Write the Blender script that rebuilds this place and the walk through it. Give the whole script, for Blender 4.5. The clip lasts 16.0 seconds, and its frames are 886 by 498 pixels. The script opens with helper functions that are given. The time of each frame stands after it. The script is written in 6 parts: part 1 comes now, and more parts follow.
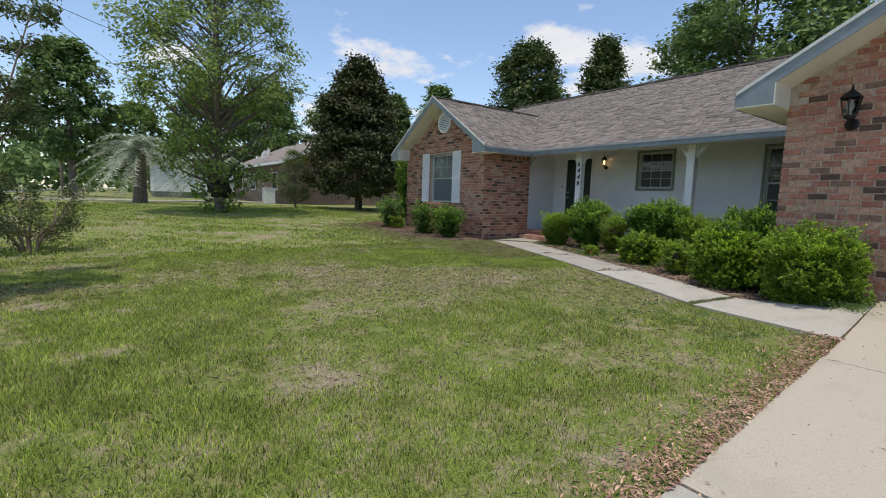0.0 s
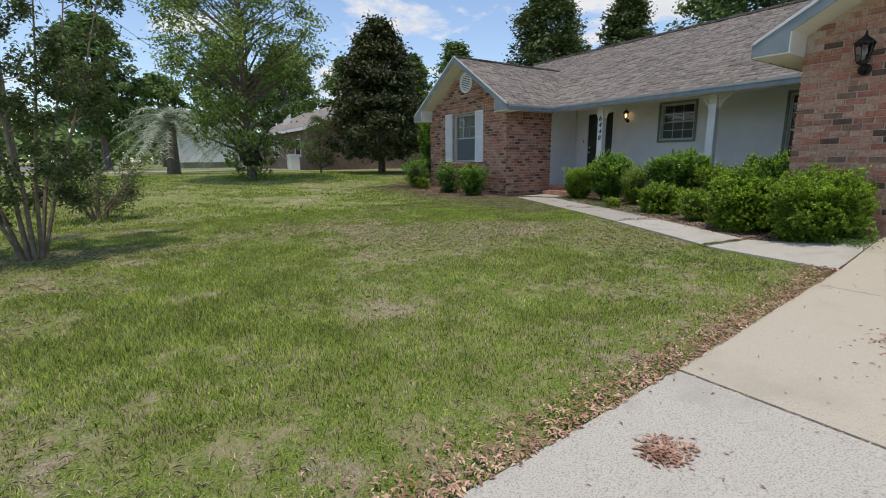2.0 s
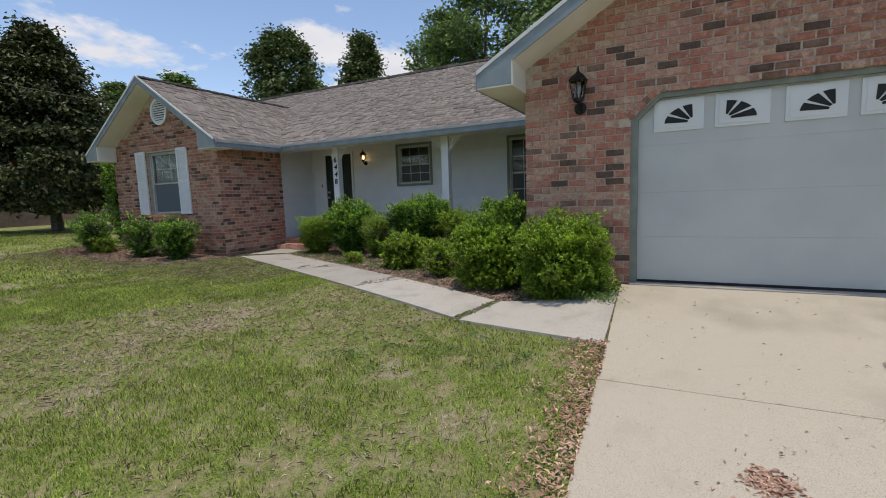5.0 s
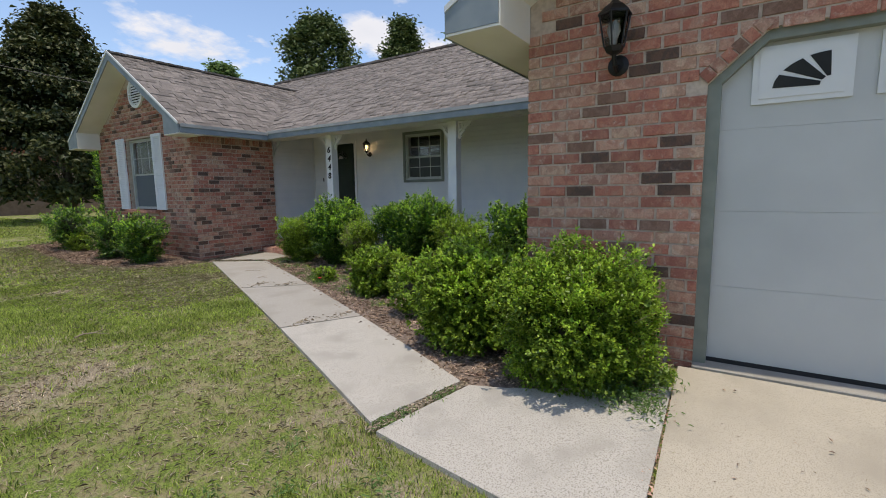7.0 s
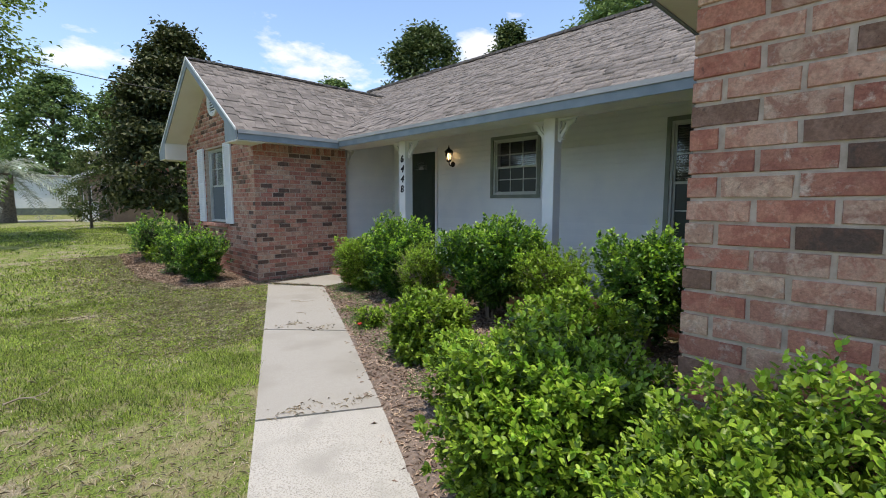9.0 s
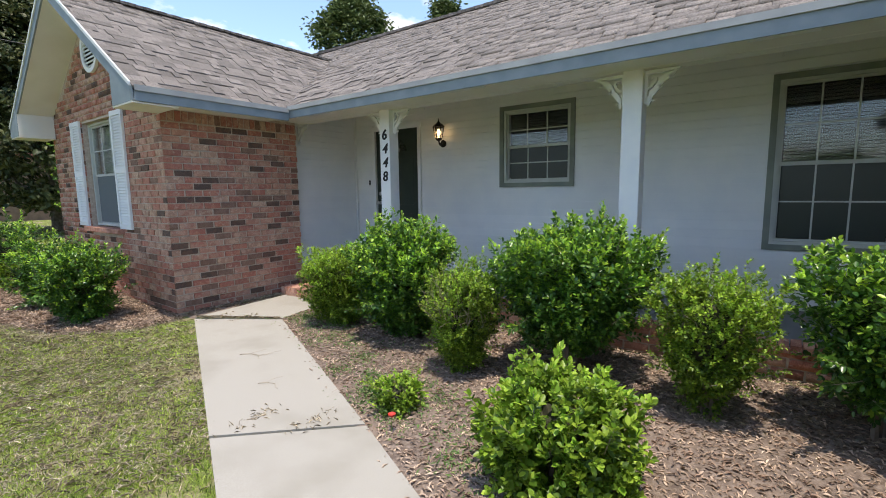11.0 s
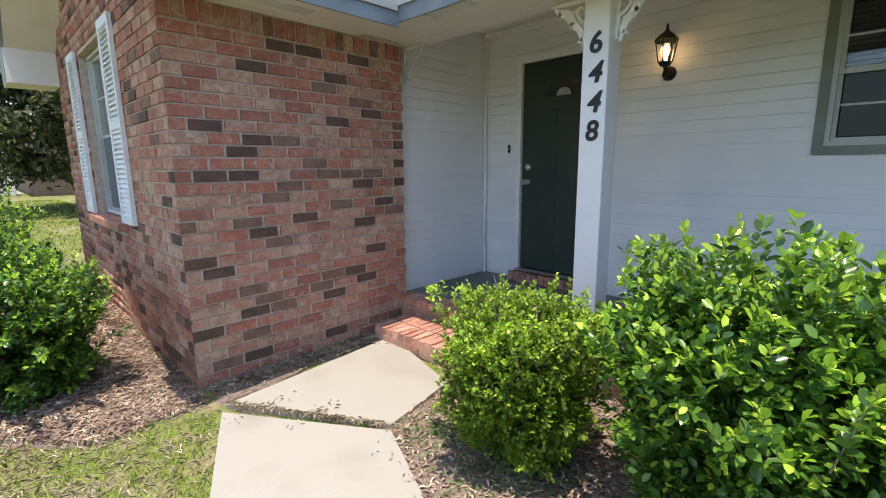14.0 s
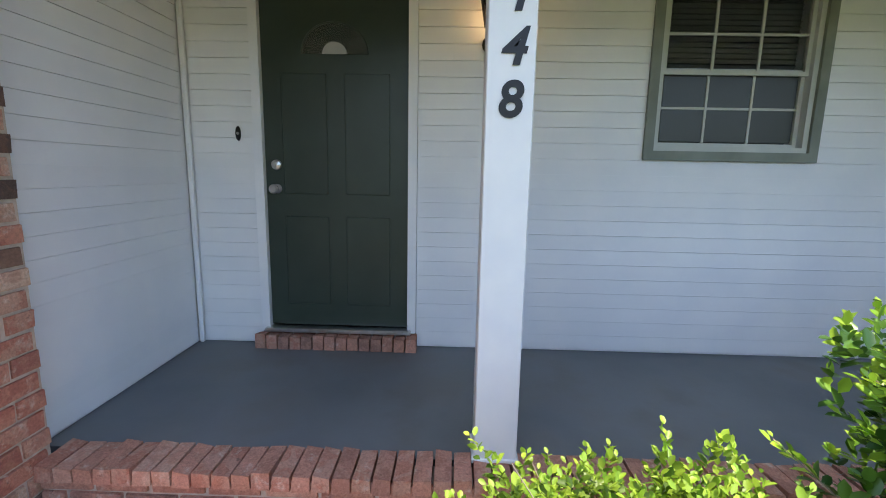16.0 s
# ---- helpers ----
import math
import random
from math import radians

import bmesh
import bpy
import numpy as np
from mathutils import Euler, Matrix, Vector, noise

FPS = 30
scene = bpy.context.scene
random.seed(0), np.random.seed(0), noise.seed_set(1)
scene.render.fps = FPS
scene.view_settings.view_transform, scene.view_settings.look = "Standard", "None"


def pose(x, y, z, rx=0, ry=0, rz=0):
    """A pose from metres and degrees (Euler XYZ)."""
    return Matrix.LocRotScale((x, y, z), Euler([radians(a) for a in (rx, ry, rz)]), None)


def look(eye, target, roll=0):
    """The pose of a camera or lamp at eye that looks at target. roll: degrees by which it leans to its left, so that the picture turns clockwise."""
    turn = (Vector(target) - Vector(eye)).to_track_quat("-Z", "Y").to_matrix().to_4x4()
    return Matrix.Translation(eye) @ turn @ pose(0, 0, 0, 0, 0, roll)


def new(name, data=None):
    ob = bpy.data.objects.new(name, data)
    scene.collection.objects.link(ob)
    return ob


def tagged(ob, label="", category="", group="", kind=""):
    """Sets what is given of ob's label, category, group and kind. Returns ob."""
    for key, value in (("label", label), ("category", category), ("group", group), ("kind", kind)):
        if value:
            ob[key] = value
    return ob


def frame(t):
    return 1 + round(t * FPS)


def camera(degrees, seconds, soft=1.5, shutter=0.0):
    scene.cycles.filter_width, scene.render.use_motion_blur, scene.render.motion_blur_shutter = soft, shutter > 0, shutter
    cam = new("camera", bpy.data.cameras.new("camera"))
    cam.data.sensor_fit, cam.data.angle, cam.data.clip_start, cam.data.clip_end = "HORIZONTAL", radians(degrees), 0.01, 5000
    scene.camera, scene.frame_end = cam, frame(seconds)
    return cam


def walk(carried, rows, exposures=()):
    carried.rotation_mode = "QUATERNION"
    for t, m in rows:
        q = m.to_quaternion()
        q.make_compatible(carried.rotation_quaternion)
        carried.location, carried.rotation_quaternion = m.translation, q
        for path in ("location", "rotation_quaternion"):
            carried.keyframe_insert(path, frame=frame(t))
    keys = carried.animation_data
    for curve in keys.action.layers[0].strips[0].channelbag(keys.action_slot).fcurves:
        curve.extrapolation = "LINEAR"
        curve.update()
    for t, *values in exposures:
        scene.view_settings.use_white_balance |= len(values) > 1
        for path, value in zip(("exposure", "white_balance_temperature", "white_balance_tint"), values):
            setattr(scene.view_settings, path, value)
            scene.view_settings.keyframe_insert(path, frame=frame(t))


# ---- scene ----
cam = camera(88.4, 16.0, soft=1.0)
PATH = [
    (0, (0.016, -0.01, 1.423), (1.198, 1.587, 1.2), 1.7),
    (0.5, (-0.205, -0.221, 1.414), (0.847, 1.45, 1.097), 1.1),
    (1, (-0.373, -0.381, 1.396), (0.584, 1.334, 1.018), 0.5),
    (1.5, (-0.496, -0.497, 1.386), (0.462, 1.212, 0.987), 0.1),
    (2, (-0.489, -0.408, 1.394), (0.607, 1.218, 1.005), -0.5),
    (2.5, (-0.393, -0.138, 1.439), (0.899, 1.344, 1.074), -1.4),
    (3, (-0.107, 0.056, 1.443), (1.38, 1.348, 1.099), -1.8),
    (3.5, (0.29, 0.214, 1.461), (1.934, 1.313, 1.159), -2.2),
    (4, (0.704, 0.404, 1.477), (2.456, 1.337, 1.23), -2.5),
    (4.2, (0.87, 0.449, 1.465), (2.652, 1.328, 1.235), -2.5),
    (6.3, (2.901, 0.75, 1.534), (4.61, 1.759, 1.287), -1.0),
    (6.5, (3.143, 0.768, 1.573), (4.839, 1.798, 1.319), -1.0),
    (7, (3.701, 0.815, 1.597), (5.361, 1.9, 1.34), -0.9),
    (7.5, (4.214, 0.872, 1.625), (5.798, 2.065, 1.362), -1.0),
    (8, (4.632, 1.02, 1.673), (6.126, 2.327, 1.426), -0.6),
    (8.5, (5.027, 1.234, 1.684), (6.441, 2.632, 1.464), -0.1),
    (9, (5.343, 1.648, 1.675), (6.719, 3.085, 1.476), 0.1),
    (9.2, (5.477, 1.879, 1.655), (6.851, 3.32, 1.468), -0.3),
    (11.3, (6.273, 4.121, 1.739), (7.883, 5.278, 1.47), -0.7),
    (11.5, (6.438, 4.291, 1.741), (8.047, 5.446, 1.458), -0.6),
    (12, (6.736, 4.732, 1.734), (8.35, 5.873, 1.43), -0.5),
    (12.5, (6.965, 5.194, 1.715), (8.571, 6.343, 1.404), -0.5),
    (13, (7.182, 5.645, 1.706), (8.737, 6.858, 1.372), -0.4),
    (13.5, (7.402, 6.086, 1.704), (8.877, 7.39, 1.354), -0.6),
    (14, (7.619, 6.512, 1.718), (9.023, 7.89, 1.359), -0.5),
    (14.5, (7.882, 6.932, 1.709), (9.312, 8.288, 1.365), 0.1),
    (15, (8.155, 7.368, 1.707), (9.777, 8.49, 1.377), 0.3),
    (15.5, (8.434, 7.735, 1.696), (10.288, 8.409, 1.366), 0.5),
    (16, (8.709, 8.06, 1.675), (10.681, 8.109, 1.341), 1.1),
]
walk(cam, [(t, look(eye, target, roll)) for t, eye, target, roll in PATH], exposures=[(0, 0.06, 6750, 12), (2.5, 0.0, 6750, 12), (4, -0.02, 6800, 13), (7, 0.12, 6800, 14), (9, 0.46, 6650, 12), (11.5, 0.86, 6700, 13), (12.5, 1.02, 6800, 14), (14.5, 1.14, 6850, 15), (15.5, 1.34, 6850, 15), (16, 1.52, 6850, 14)])

# ---- world, sun ----
SUN_DIR = Vector((-0.135, -0.11, 0.985)).normalized()


def make_world():
    w = bpy.data.worlds.new("sky")
    scene.world = w
    w.use_nodes = True
    nt = w.node_tree
    nt.nodes.clear()
    N, L = nt.nodes.new, nt.links.new
    out = N("ShaderNodeOutputWorld")
    bg = N("ShaderNodeBackground")
    bg.inputs["Strength"].default_value = 0.185
    sky = N("ShaderNodeTexSky")
    sky.sky_type = "NISHITA"
    sky.sun_disc = False
    sky.sun_elevation = math.asin(SUN_DIR.z)
    sky.sun_rotation = math.atan2(SUN_DIR.x, SUN_DIR.y)
    sky.air_density, sky.dust_density, sky.ozone_density = 1.0, 0.5, 2.2
    geo = N("ShaderNodeTexCoord")
    sep = N("ShaderNodeSeparateXYZ")
    L(geo.outputs["Generated"], sep.inputs[0])
    add = N("ShaderNodeMath")
    add.operation = "ADD"
    add.inputs[1].default_value = 0.22
    L(sep.outputs["Z"], add.inputs[0])
    dx, dy = N("ShaderNodeMath"), N("ShaderNodeMath")
    for d, k in ((dx, "X"), (dy, "Y")):
        d.operation = "DIVIDE"
        L(sep.outputs[k], d.inputs[0])
        L(add.outputs[0], d.inputs[1])
    comb = N("ShaderNodeCombineXYZ")
    L(dx.outputs[0], comb.inputs[0])
    L(dy.outputs[0], comb.inputs[1])
    noi = N("ShaderNodeTexNoise")
    noi.inputs["Scale"].default_value = 1.35
    noi.inputs["Detail"].default_value = 9
    noi.inputs["Roughness"].default_value = 0.58
    L(comb.outputs[0], noi.inputs["Vector"])
    ramp = N("ShaderNodeValToRGB")
    ramp.color_ramp.elements[0].position, ramp.color_ramp.elements[1].position = 0.54, 0.60
    L(noi.outputs["Fac"], ramp.inputs[0])
    shade = N("ShaderNodeTexNoise")
    shade.inputs["Scale"].default_value = 3.1
    shade.inputs["Detail"].default_value = 5
    L(comb.outputs[0], shade.inputs["Vector"])
    cc = N("ShaderNodeMix")
    cc.data_type = "RGBA"
    cc.inputs["A"].default_value = (3.4, 3.7, 4.2, 1)
    cc.inputs["B"].default_value = (4.9, 5.0, 5.15, 1)
    L(shade.outputs["Fac"], cc.inputs["Factor"])
    mix = N("ShaderNodeMix")
    mix.data_type = "RGBA"
    L(ramp.outputs["Color"], mix.inputs["Factor"])
    L(sky.outputs[0], mix.inputs["A"])
    L(cc.outputs["Result"], mix.inputs["B"])
    L(mix.outputs["Result"], bg.inputs["Color"])
    L(bg.outputs[0], out.inputs[0])


make_world()
sun = new("sun", bpy.data.lights.new("sun", "SUN"))
sun.data.energy, sun.data.angle, sun.data.color = 2.9, radians(0.53), (1.0, 0.93, 0.80)
sun.matrix_world = look((0, 0, 30), Vector((0, 0, 30)) - SUN_DIR)


# ---- materials ----
def noise_mat(name, c1, c2, scale=8.0, rough=0.8, bump=0.3, bscale=60.0, c3=None, s3=1.2, metal=0.0, rnd=None, rv=0.25,
              coords="Object", spec=0.4, lo=0.35, hi=0.65, bdist=0.004, sheen=None):
    """Two colours mixed by noise, a third by larger noise, relief by fine noise. rnd: 'object' or 'island' varies value piece by piece."""
    m = bpy.data.materials.new(name)
    m.use_nodes = True
    nt = m.node_tree
    N, L = nt.nodes.new, nt.links.new
    b = nt.nodes["Principled BSDF"]
    tc = N("ShaderNodeTexCoord")
    vec = tc.outputs[coords]
    if rnd == "object":
        oi = N("ShaderNodeObjectInfo")
        va = N("ShaderNodeVectorMath")
        va.operation = "ADD"
        L(vec, va.inputs[0])
        L(oi.outputs["Location"], va.inputs[1])
        vec = va.outputs[0]
    n1 = N("ShaderNodeTexNoise")
    n1.inputs["Scale"].default_value, n1.inputs["Detail"].default_value = scale, 6
    L(vec, n1.inputs["Vector"])
    r1 = N("ShaderNodeMapRange")
    r1.inputs["From Min"].default_value, r1.inputs["From Max"].default_value = lo, hi
    L(n1.outputs["Fac"], r1.inputs["Value"])
    mx = N("ShaderNodeMix")
    mx.data_type = "RGBA"
    mx.inputs["A"].default_value, mx.inputs["B"].default_value = (*c1, 1), (*c2, 1)
    L(r1.outputs[0], mx.inputs["Factor"])
    col = mx.outputs["Result"]
    if c3:
        n3 = N("ShaderNodeTexNoise")
        n3.inputs["Scale"].default_value, n3.inputs["Detail"].default_value = s3, 7
        L(vec, n3.inputs["Vector"])
        r3 = N("ShaderNodeMapRange")
        r3.inputs["From Min"].default_value, r3.inputs["From Max"].default_value = 0.5, 0.68
        L(n3.outputs["Fac"], r3.inputs["Value"])
        m3 = N("ShaderNodeMix")
        m3.data_type = "RGBA"
        m3.inputs["B"].default_value = (*c3, 1)
        L(r3.outputs[0], m3.inputs["Factor"])
        L(col, m3.inputs["A"])
        col = m3.outputs["Result"]
    if rnd:
        if rnd == "object":
            src = oi.outputs["Random"]
        else:
            src = N("ShaderNodeNewGeometry").outputs["Random Per Island"]
        rr = N("ShaderNodeMapRange")
        rr.inputs["To Min"].default_value, rr.inputs["To Max"].default_value = 1 - rv, 1 + rv
        L(src, rr.inputs["Value"])
        hs = N("ShaderNodeHueSaturation")
        L(rr.outputs[0], hs.inputs["Value"])
        L(col, hs.inputs["Color"])
        col = hs.outputs["Color"]
    L(col, b.inputs["Base Color"])
    b.inputs["Roughness"].default_value, b.inputs["Metallic"].default_value = rough, metal
    b.inputs["Specular IOR Level"].default_value = spec
    if bump:
        nb = N("ShaderNodeTexNoise")
        nb.inputs["Scale"].default_value, nb.inputs["Detail"].default_value = bscale, 4
        L(vec, nb.inputs["Vector"])
        bp = N("ShaderNodeBump")
        bp.inputs["Strength"].default_value, bp.inputs["Distance"].default_value = bump, bdist
        L(nb.outputs["Fac"], bp.inputs["Height"])
        L(bp.outputs[0], b.inputs["Normal"])
    return m


def brick_mat(name, rnd, warm=1.0):
    """Tumbled red, rose, tan and charcoal bricks: each has its own ground tint, a second tone in blotches, pale lime smears, pits and a sandy grain."""
    m = bpy.data.materials.new(name)
    m.use_nodes = True
    nt = m.node_tree
    N, L = nt.nodes.new, nt.links.new
    b = nt.nodes["Principled BSDF"]
    geo = N("ShaderNodeNewGeometry")
    src = N("ShaderNodeObjectInfo").outputs["Random"] if rnd == "object" else geo.outputs["Random Per Island"]
    off = N("ShaderNodeVectorMath")
    off.operation = "SCALE"
    off.inputs[0].default_value = (17.3, 41.1, 29.7)
    L(src, off.inputs["Scale"])
    va = N("ShaderNodeVectorMath")
    L(geo.outputs["Position"], va.inputs[0])
    L(off.outputs[0], va.inputs[1])
    vec = va.outputs[0]

    def noi(scale, detail, dist=0.0, rough=0.6):
        n = N("ShaderNodeTexNoise")
        n.inputs["Scale"].default_value, n.inputs["Detail"].default_value = scale, detail
        n.inputs["Distortion"].default_value, n.inputs["Roughness"].default_value = dist, rough
        L(vec, n.inputs["Vector"])
        return n.outputs["Fac"]

    def rng_(f, a0, a1, b0=0.0, b1=1.0):
        r = N("ShaderNodeMapRange")
        for k, v in zip(("From Min", "From Max", "To Min", "To Max"), (a0, a1, b0, b1)):
            r.inputs[k].default_value = v
        L(f, r.inputs["Value"])
        return r.outputs[0]

    def ramp(cols, f):
        r = N("ShaderNodeValToRGB")
        r.color_ramp.interpolation = "CONSTANT"
        e = r.color_ramp.elements
        e[0].position, e[0].color = cols[0][0], (*cols[0][1], 1)
        e[1].position, e[1].color = cols[1][0], (*cols[1][1], 1)
        for p, c in cols[2:]:
            e.new(p).color = (*c, 1)
        L(f, r.inputs[0])
        return r.outputs[0]

    def mix(a, c, f):
        x = N("ShaderNodeMix")
        x.data_type = "RGBA"
        L(f, x.inputs["Factor"])
        for k, v in (("A", a), ("B", c)):
            if isinstance(v, tuple):
                x.inputs[k].default_value = (*v, 1)
            else:
                L(v, x.inputs[k])
        return x.outputs["Result"]

    c1 = [(0.0, (0.396, 0.125, 0.073)), (0.14, (0.444, 0.196, 0.124)), (0.28, (0.324, 0.109, 0.068)), (0.40, (0.432, 0.232, 0.151)), (0.52, (0.420, 0.137, 0.080)),
          (0.66, (0.492, 0.268, 0.177)), (0.76, (0.348, 0.161, 0.106)), (0.84, (0.150, 0.080, 0.054)), (0.93, (0.205, 0.108, 0.070))]
    c2 = [(0.0, (0.480, 0.184, 0.109)), (0.14, (0.540, 0.297, 0.195)), (0.28, (0.396, 0.155, 0.094)), (0.40, (0.564, 0.357, 0.236)), (0.52, (0.456, 0.226, 0.147)),
          (0.66, (0.408, 0.167, 0.106)), (0.76, (0.504, 0.309, 0.212)), (0.84, (0.102, 0.065, 0.050)), (0.93, (0.258, 0.143, 0.097))]
    if warm > 1:
        c1 = [(0.0, (0.444, 0.202, 0.130)), (0.22, (0.480, 0.244, 0.165)), (0.44, (0.396, 0.173, 0.112)), (0.64, (0.516, 0.250, 0.165)), (0.84, (0.372, 0.155, 0.100)), (0.96, (0.288, 0.143, 0.100))]
        c2 = [(0.0, (0.516, 0.226, 0.147)), (0.22, (0.444, 0.173, 0.106)), (0.44, (0.504, 0.226, 0.147)), (0.64, (0.552, 0.309, 0.212)), (0.84, (0.456, 0.214, 0.142)), (0.96, (0.396, 0.190, 0.130))]
    col = mix(ramp(c1, src), ramp(c2, src), rng_(noi(13, 4, 0.8), 0.46, 0.56))
    few = rng_(src, 0.83, 0.85, 1.0, 0.12)
    smear = N("ShaderNodeMath")
    smear.operation = "MULTIPLY"
    L(rng_(noi(17, 7, 0.35, 0.7), 0.56, 0.70, 0.0, 0.8), smear.inputs[0])
    L(few, smear.inputs[1])
    col = mix(col, (0.62, 0.49, 0.385), smear.outputs[0])
    grain = noi(95, 5, 0.0, 0.75)
    col = mix(col, (0.09, 0.06, 0.048), rng_(noi(48, 3, 0.5), 0.66, 0.72, 0.0, 0.55))
    hs = N("ShaderNodeHueSaturation")
    L(rng_(grain, 0.3, 0.75, 0.68, 1.32), hs.inputs["Value"])
    L(col, hs.inputs["Color"])
    hs.inputs["Saturation"].default_value = 0.9
    L(hs.outputs[0], b.inputs["Base Color"])
    b.inputs["Roughness"].default_value = 0.88
    b.inputs["Specular IOR Level"].default_value = 0.25
    hm = N("ShaderNodeMath")
    L(grain, hm.inputs[0])
    L(noi(20, 3), hm.inputs[1])
    bp = N("ShaderNodeBump")
    bp.inputs["Strength"].default_value, bp.inputs["Distance"].default_value = 0.7, 0.006
    L(hm.outputs[0], bp.inputs["Height"])
    L(bp.outputs[0], b.inputs["Normal"])
    return m


def leaf_mat(name, c1, c2, rough=0.45, trans=0.25, spec=0.4):
    """Leaves: tint by leaf, some light through them."""
    m = bpy.data.materials.new(name)
    m.use_nodes = True
    nt = m.node_tree
    N, L = nt.nodes.new, nt.links.new
    b = nt.nodes["Principled BSDF"]
    g = N("ShaderNodeNewGeometry")
    mx = N("ShaderNodeMix")
    mx.data_type = "RGBA"
    mx.inputs["A"].default_value, mx.inputs["B"].default_value = (*c1, 1), (*c2, 1)
    L(g.outputs["Random Per Island"], mx.inputs["Factor"])
    n = N("ShaderNodeTexNoise")
    n.inputs["Scale"].default_value = 2.2
    L(N("ShaderNodeTexCoord").outputs["Object"], n.inputs["Vector"])
    r = N("ShaderNodeMapRange")
    r.inputs["From Min"].default_value, r.inputs["From Max"].default_value = 0.3, 0.7
    r.inputs["To Min"].default_value, r.inputs["To Max"].default_value = 0.7, 1.3
    L(n.outputs["Fac"], r.inputs["Value"])
    hs = N("ShaderNodeHueSaturation")
    L(r.outputs[0], hs.inputs["Value"])
    L(mx.outputs["Result"], hs.inputs["Color"])
    L(hs.outputs[0], b.inputs["Base Color"])
    b.inputs["Roughness"].default_value = rough
    b.inputs["Specular IOR Level"].default_value = spec
    t = N("ShaderNodeBsdfTranslucent")
    L(hs.outputs[0], t.inputs["Color"])
    ms = N("ShaderNodeMixShader")
    ms.inputs[0].default_value = trans
    L(b.outputs[0], ms.inputs[1])
    L(t.outputs[0], ms.inputs[2])
    L(ms.outputs[0], nt.nodes["Material Output"].inputs[0])
    return m


def glass_mat():
    m = bpy.data.materials.new("window_glass")
    m.use_nodes = True
    b = m.node_tree.nodes["Principled BSDF"]
    b.inputs["Base Color"].default_value = (0.9, 0.93, 0.92, 1)
    b.inputs["Roughness"].default_value = 0.03
    b.inputs["Transmission Weight"].default_value = 1.0
    b.inputs["IOR"].default_value = 1.45
    return m


def glow_mat(name, color, strength):
    m = bpy.data.materials.new(name)
    m.use_nodes = True
    b = m.node_tree.nodes["Principled BSDF"]
    b.inputs["Emission Color"].default_value = (*color, 1)
    b.inputs["Emission Strength"].default_value = strength
    return m


def ground_mat():
    """Mown lawn soil: green turf, straw thatch, bare sandy patches."""
    m = bpy.data.materials.new("lawn")
    m.use_nodes = True
    nt = m.node_tree
    N, L = nt.nodes.new, nt.links.new
    b = nt.nodes["Principled BSDF"]
    tc = N("ShaderNodeTexCoord").outputs["Object"]

    def noi(scale, detail=6, rough=0.6):
        n = N("ShaderNodeTexNoise")
        n.inputs["Scale"].default_value, n.inputs["Detail"].default_value, n.inputs["Roughness"].default_value = scale, detail, rough
        L(tc, n.inputs["Vector"])
        return n.outputs["Fac"]

    def mix(a, bb, f, lo, hi, top=1.0):
        r = N("ShaderNodeMapRange")
        r.inputs["From Min"].default_value, r.inputs["From Max"].default_value, r.inputs["To Max"].default_value = lo, hi, top
        L(f, r.inputs["Value"])
        x = N("ShaderNodeMix")
        x.data_type = "RGBA"
        L(r.outputs[0], x.inputs["Factor"])
        for s, v in (("A", a), ("B", bb)):
            if isinstance(v, tuple):
                x.inputs[s].default_value = (*v, 1)
            else:
                L(v, x.inputs[s])
        return x.outputs["Result"]

    green = mix((0.030, 0.050, 0.012), (0.26, 0.34, 0.07), noi(85, 7, 0.85), 0.40, 0.58)
    green = mix(green, (0.33, 0.275, 0.17), noi(5.5, 9, 0.8), 0.47, 0.60, 0.8)
    soil = mix((0.13, 0.10, 0.07), (0.50, 0.42, 0.32), noi(60, 7, 0.85), 0.38, 0.60)
    bare = noi(1.1, 10, 0.78)
    col = mix(green, soil, bare, 0.52, 0.59, 0.9)
    L(col, b.inputs["Base Color"])
    b.inputs["Roughness"].default_value = 0.95
    b.inputs["Specular IOR Level"].default_value = 0.15
    bp = N("ShaderNodeBump")
    bp.inputs["Strength"].default_value, bp.inputs["Distance"].default_value = 0.8, 0.03
    L(noi(60, 5), bp.inputs["Height"])
    L(bp.outputs[0], b.inputs["Normal"])
    return m


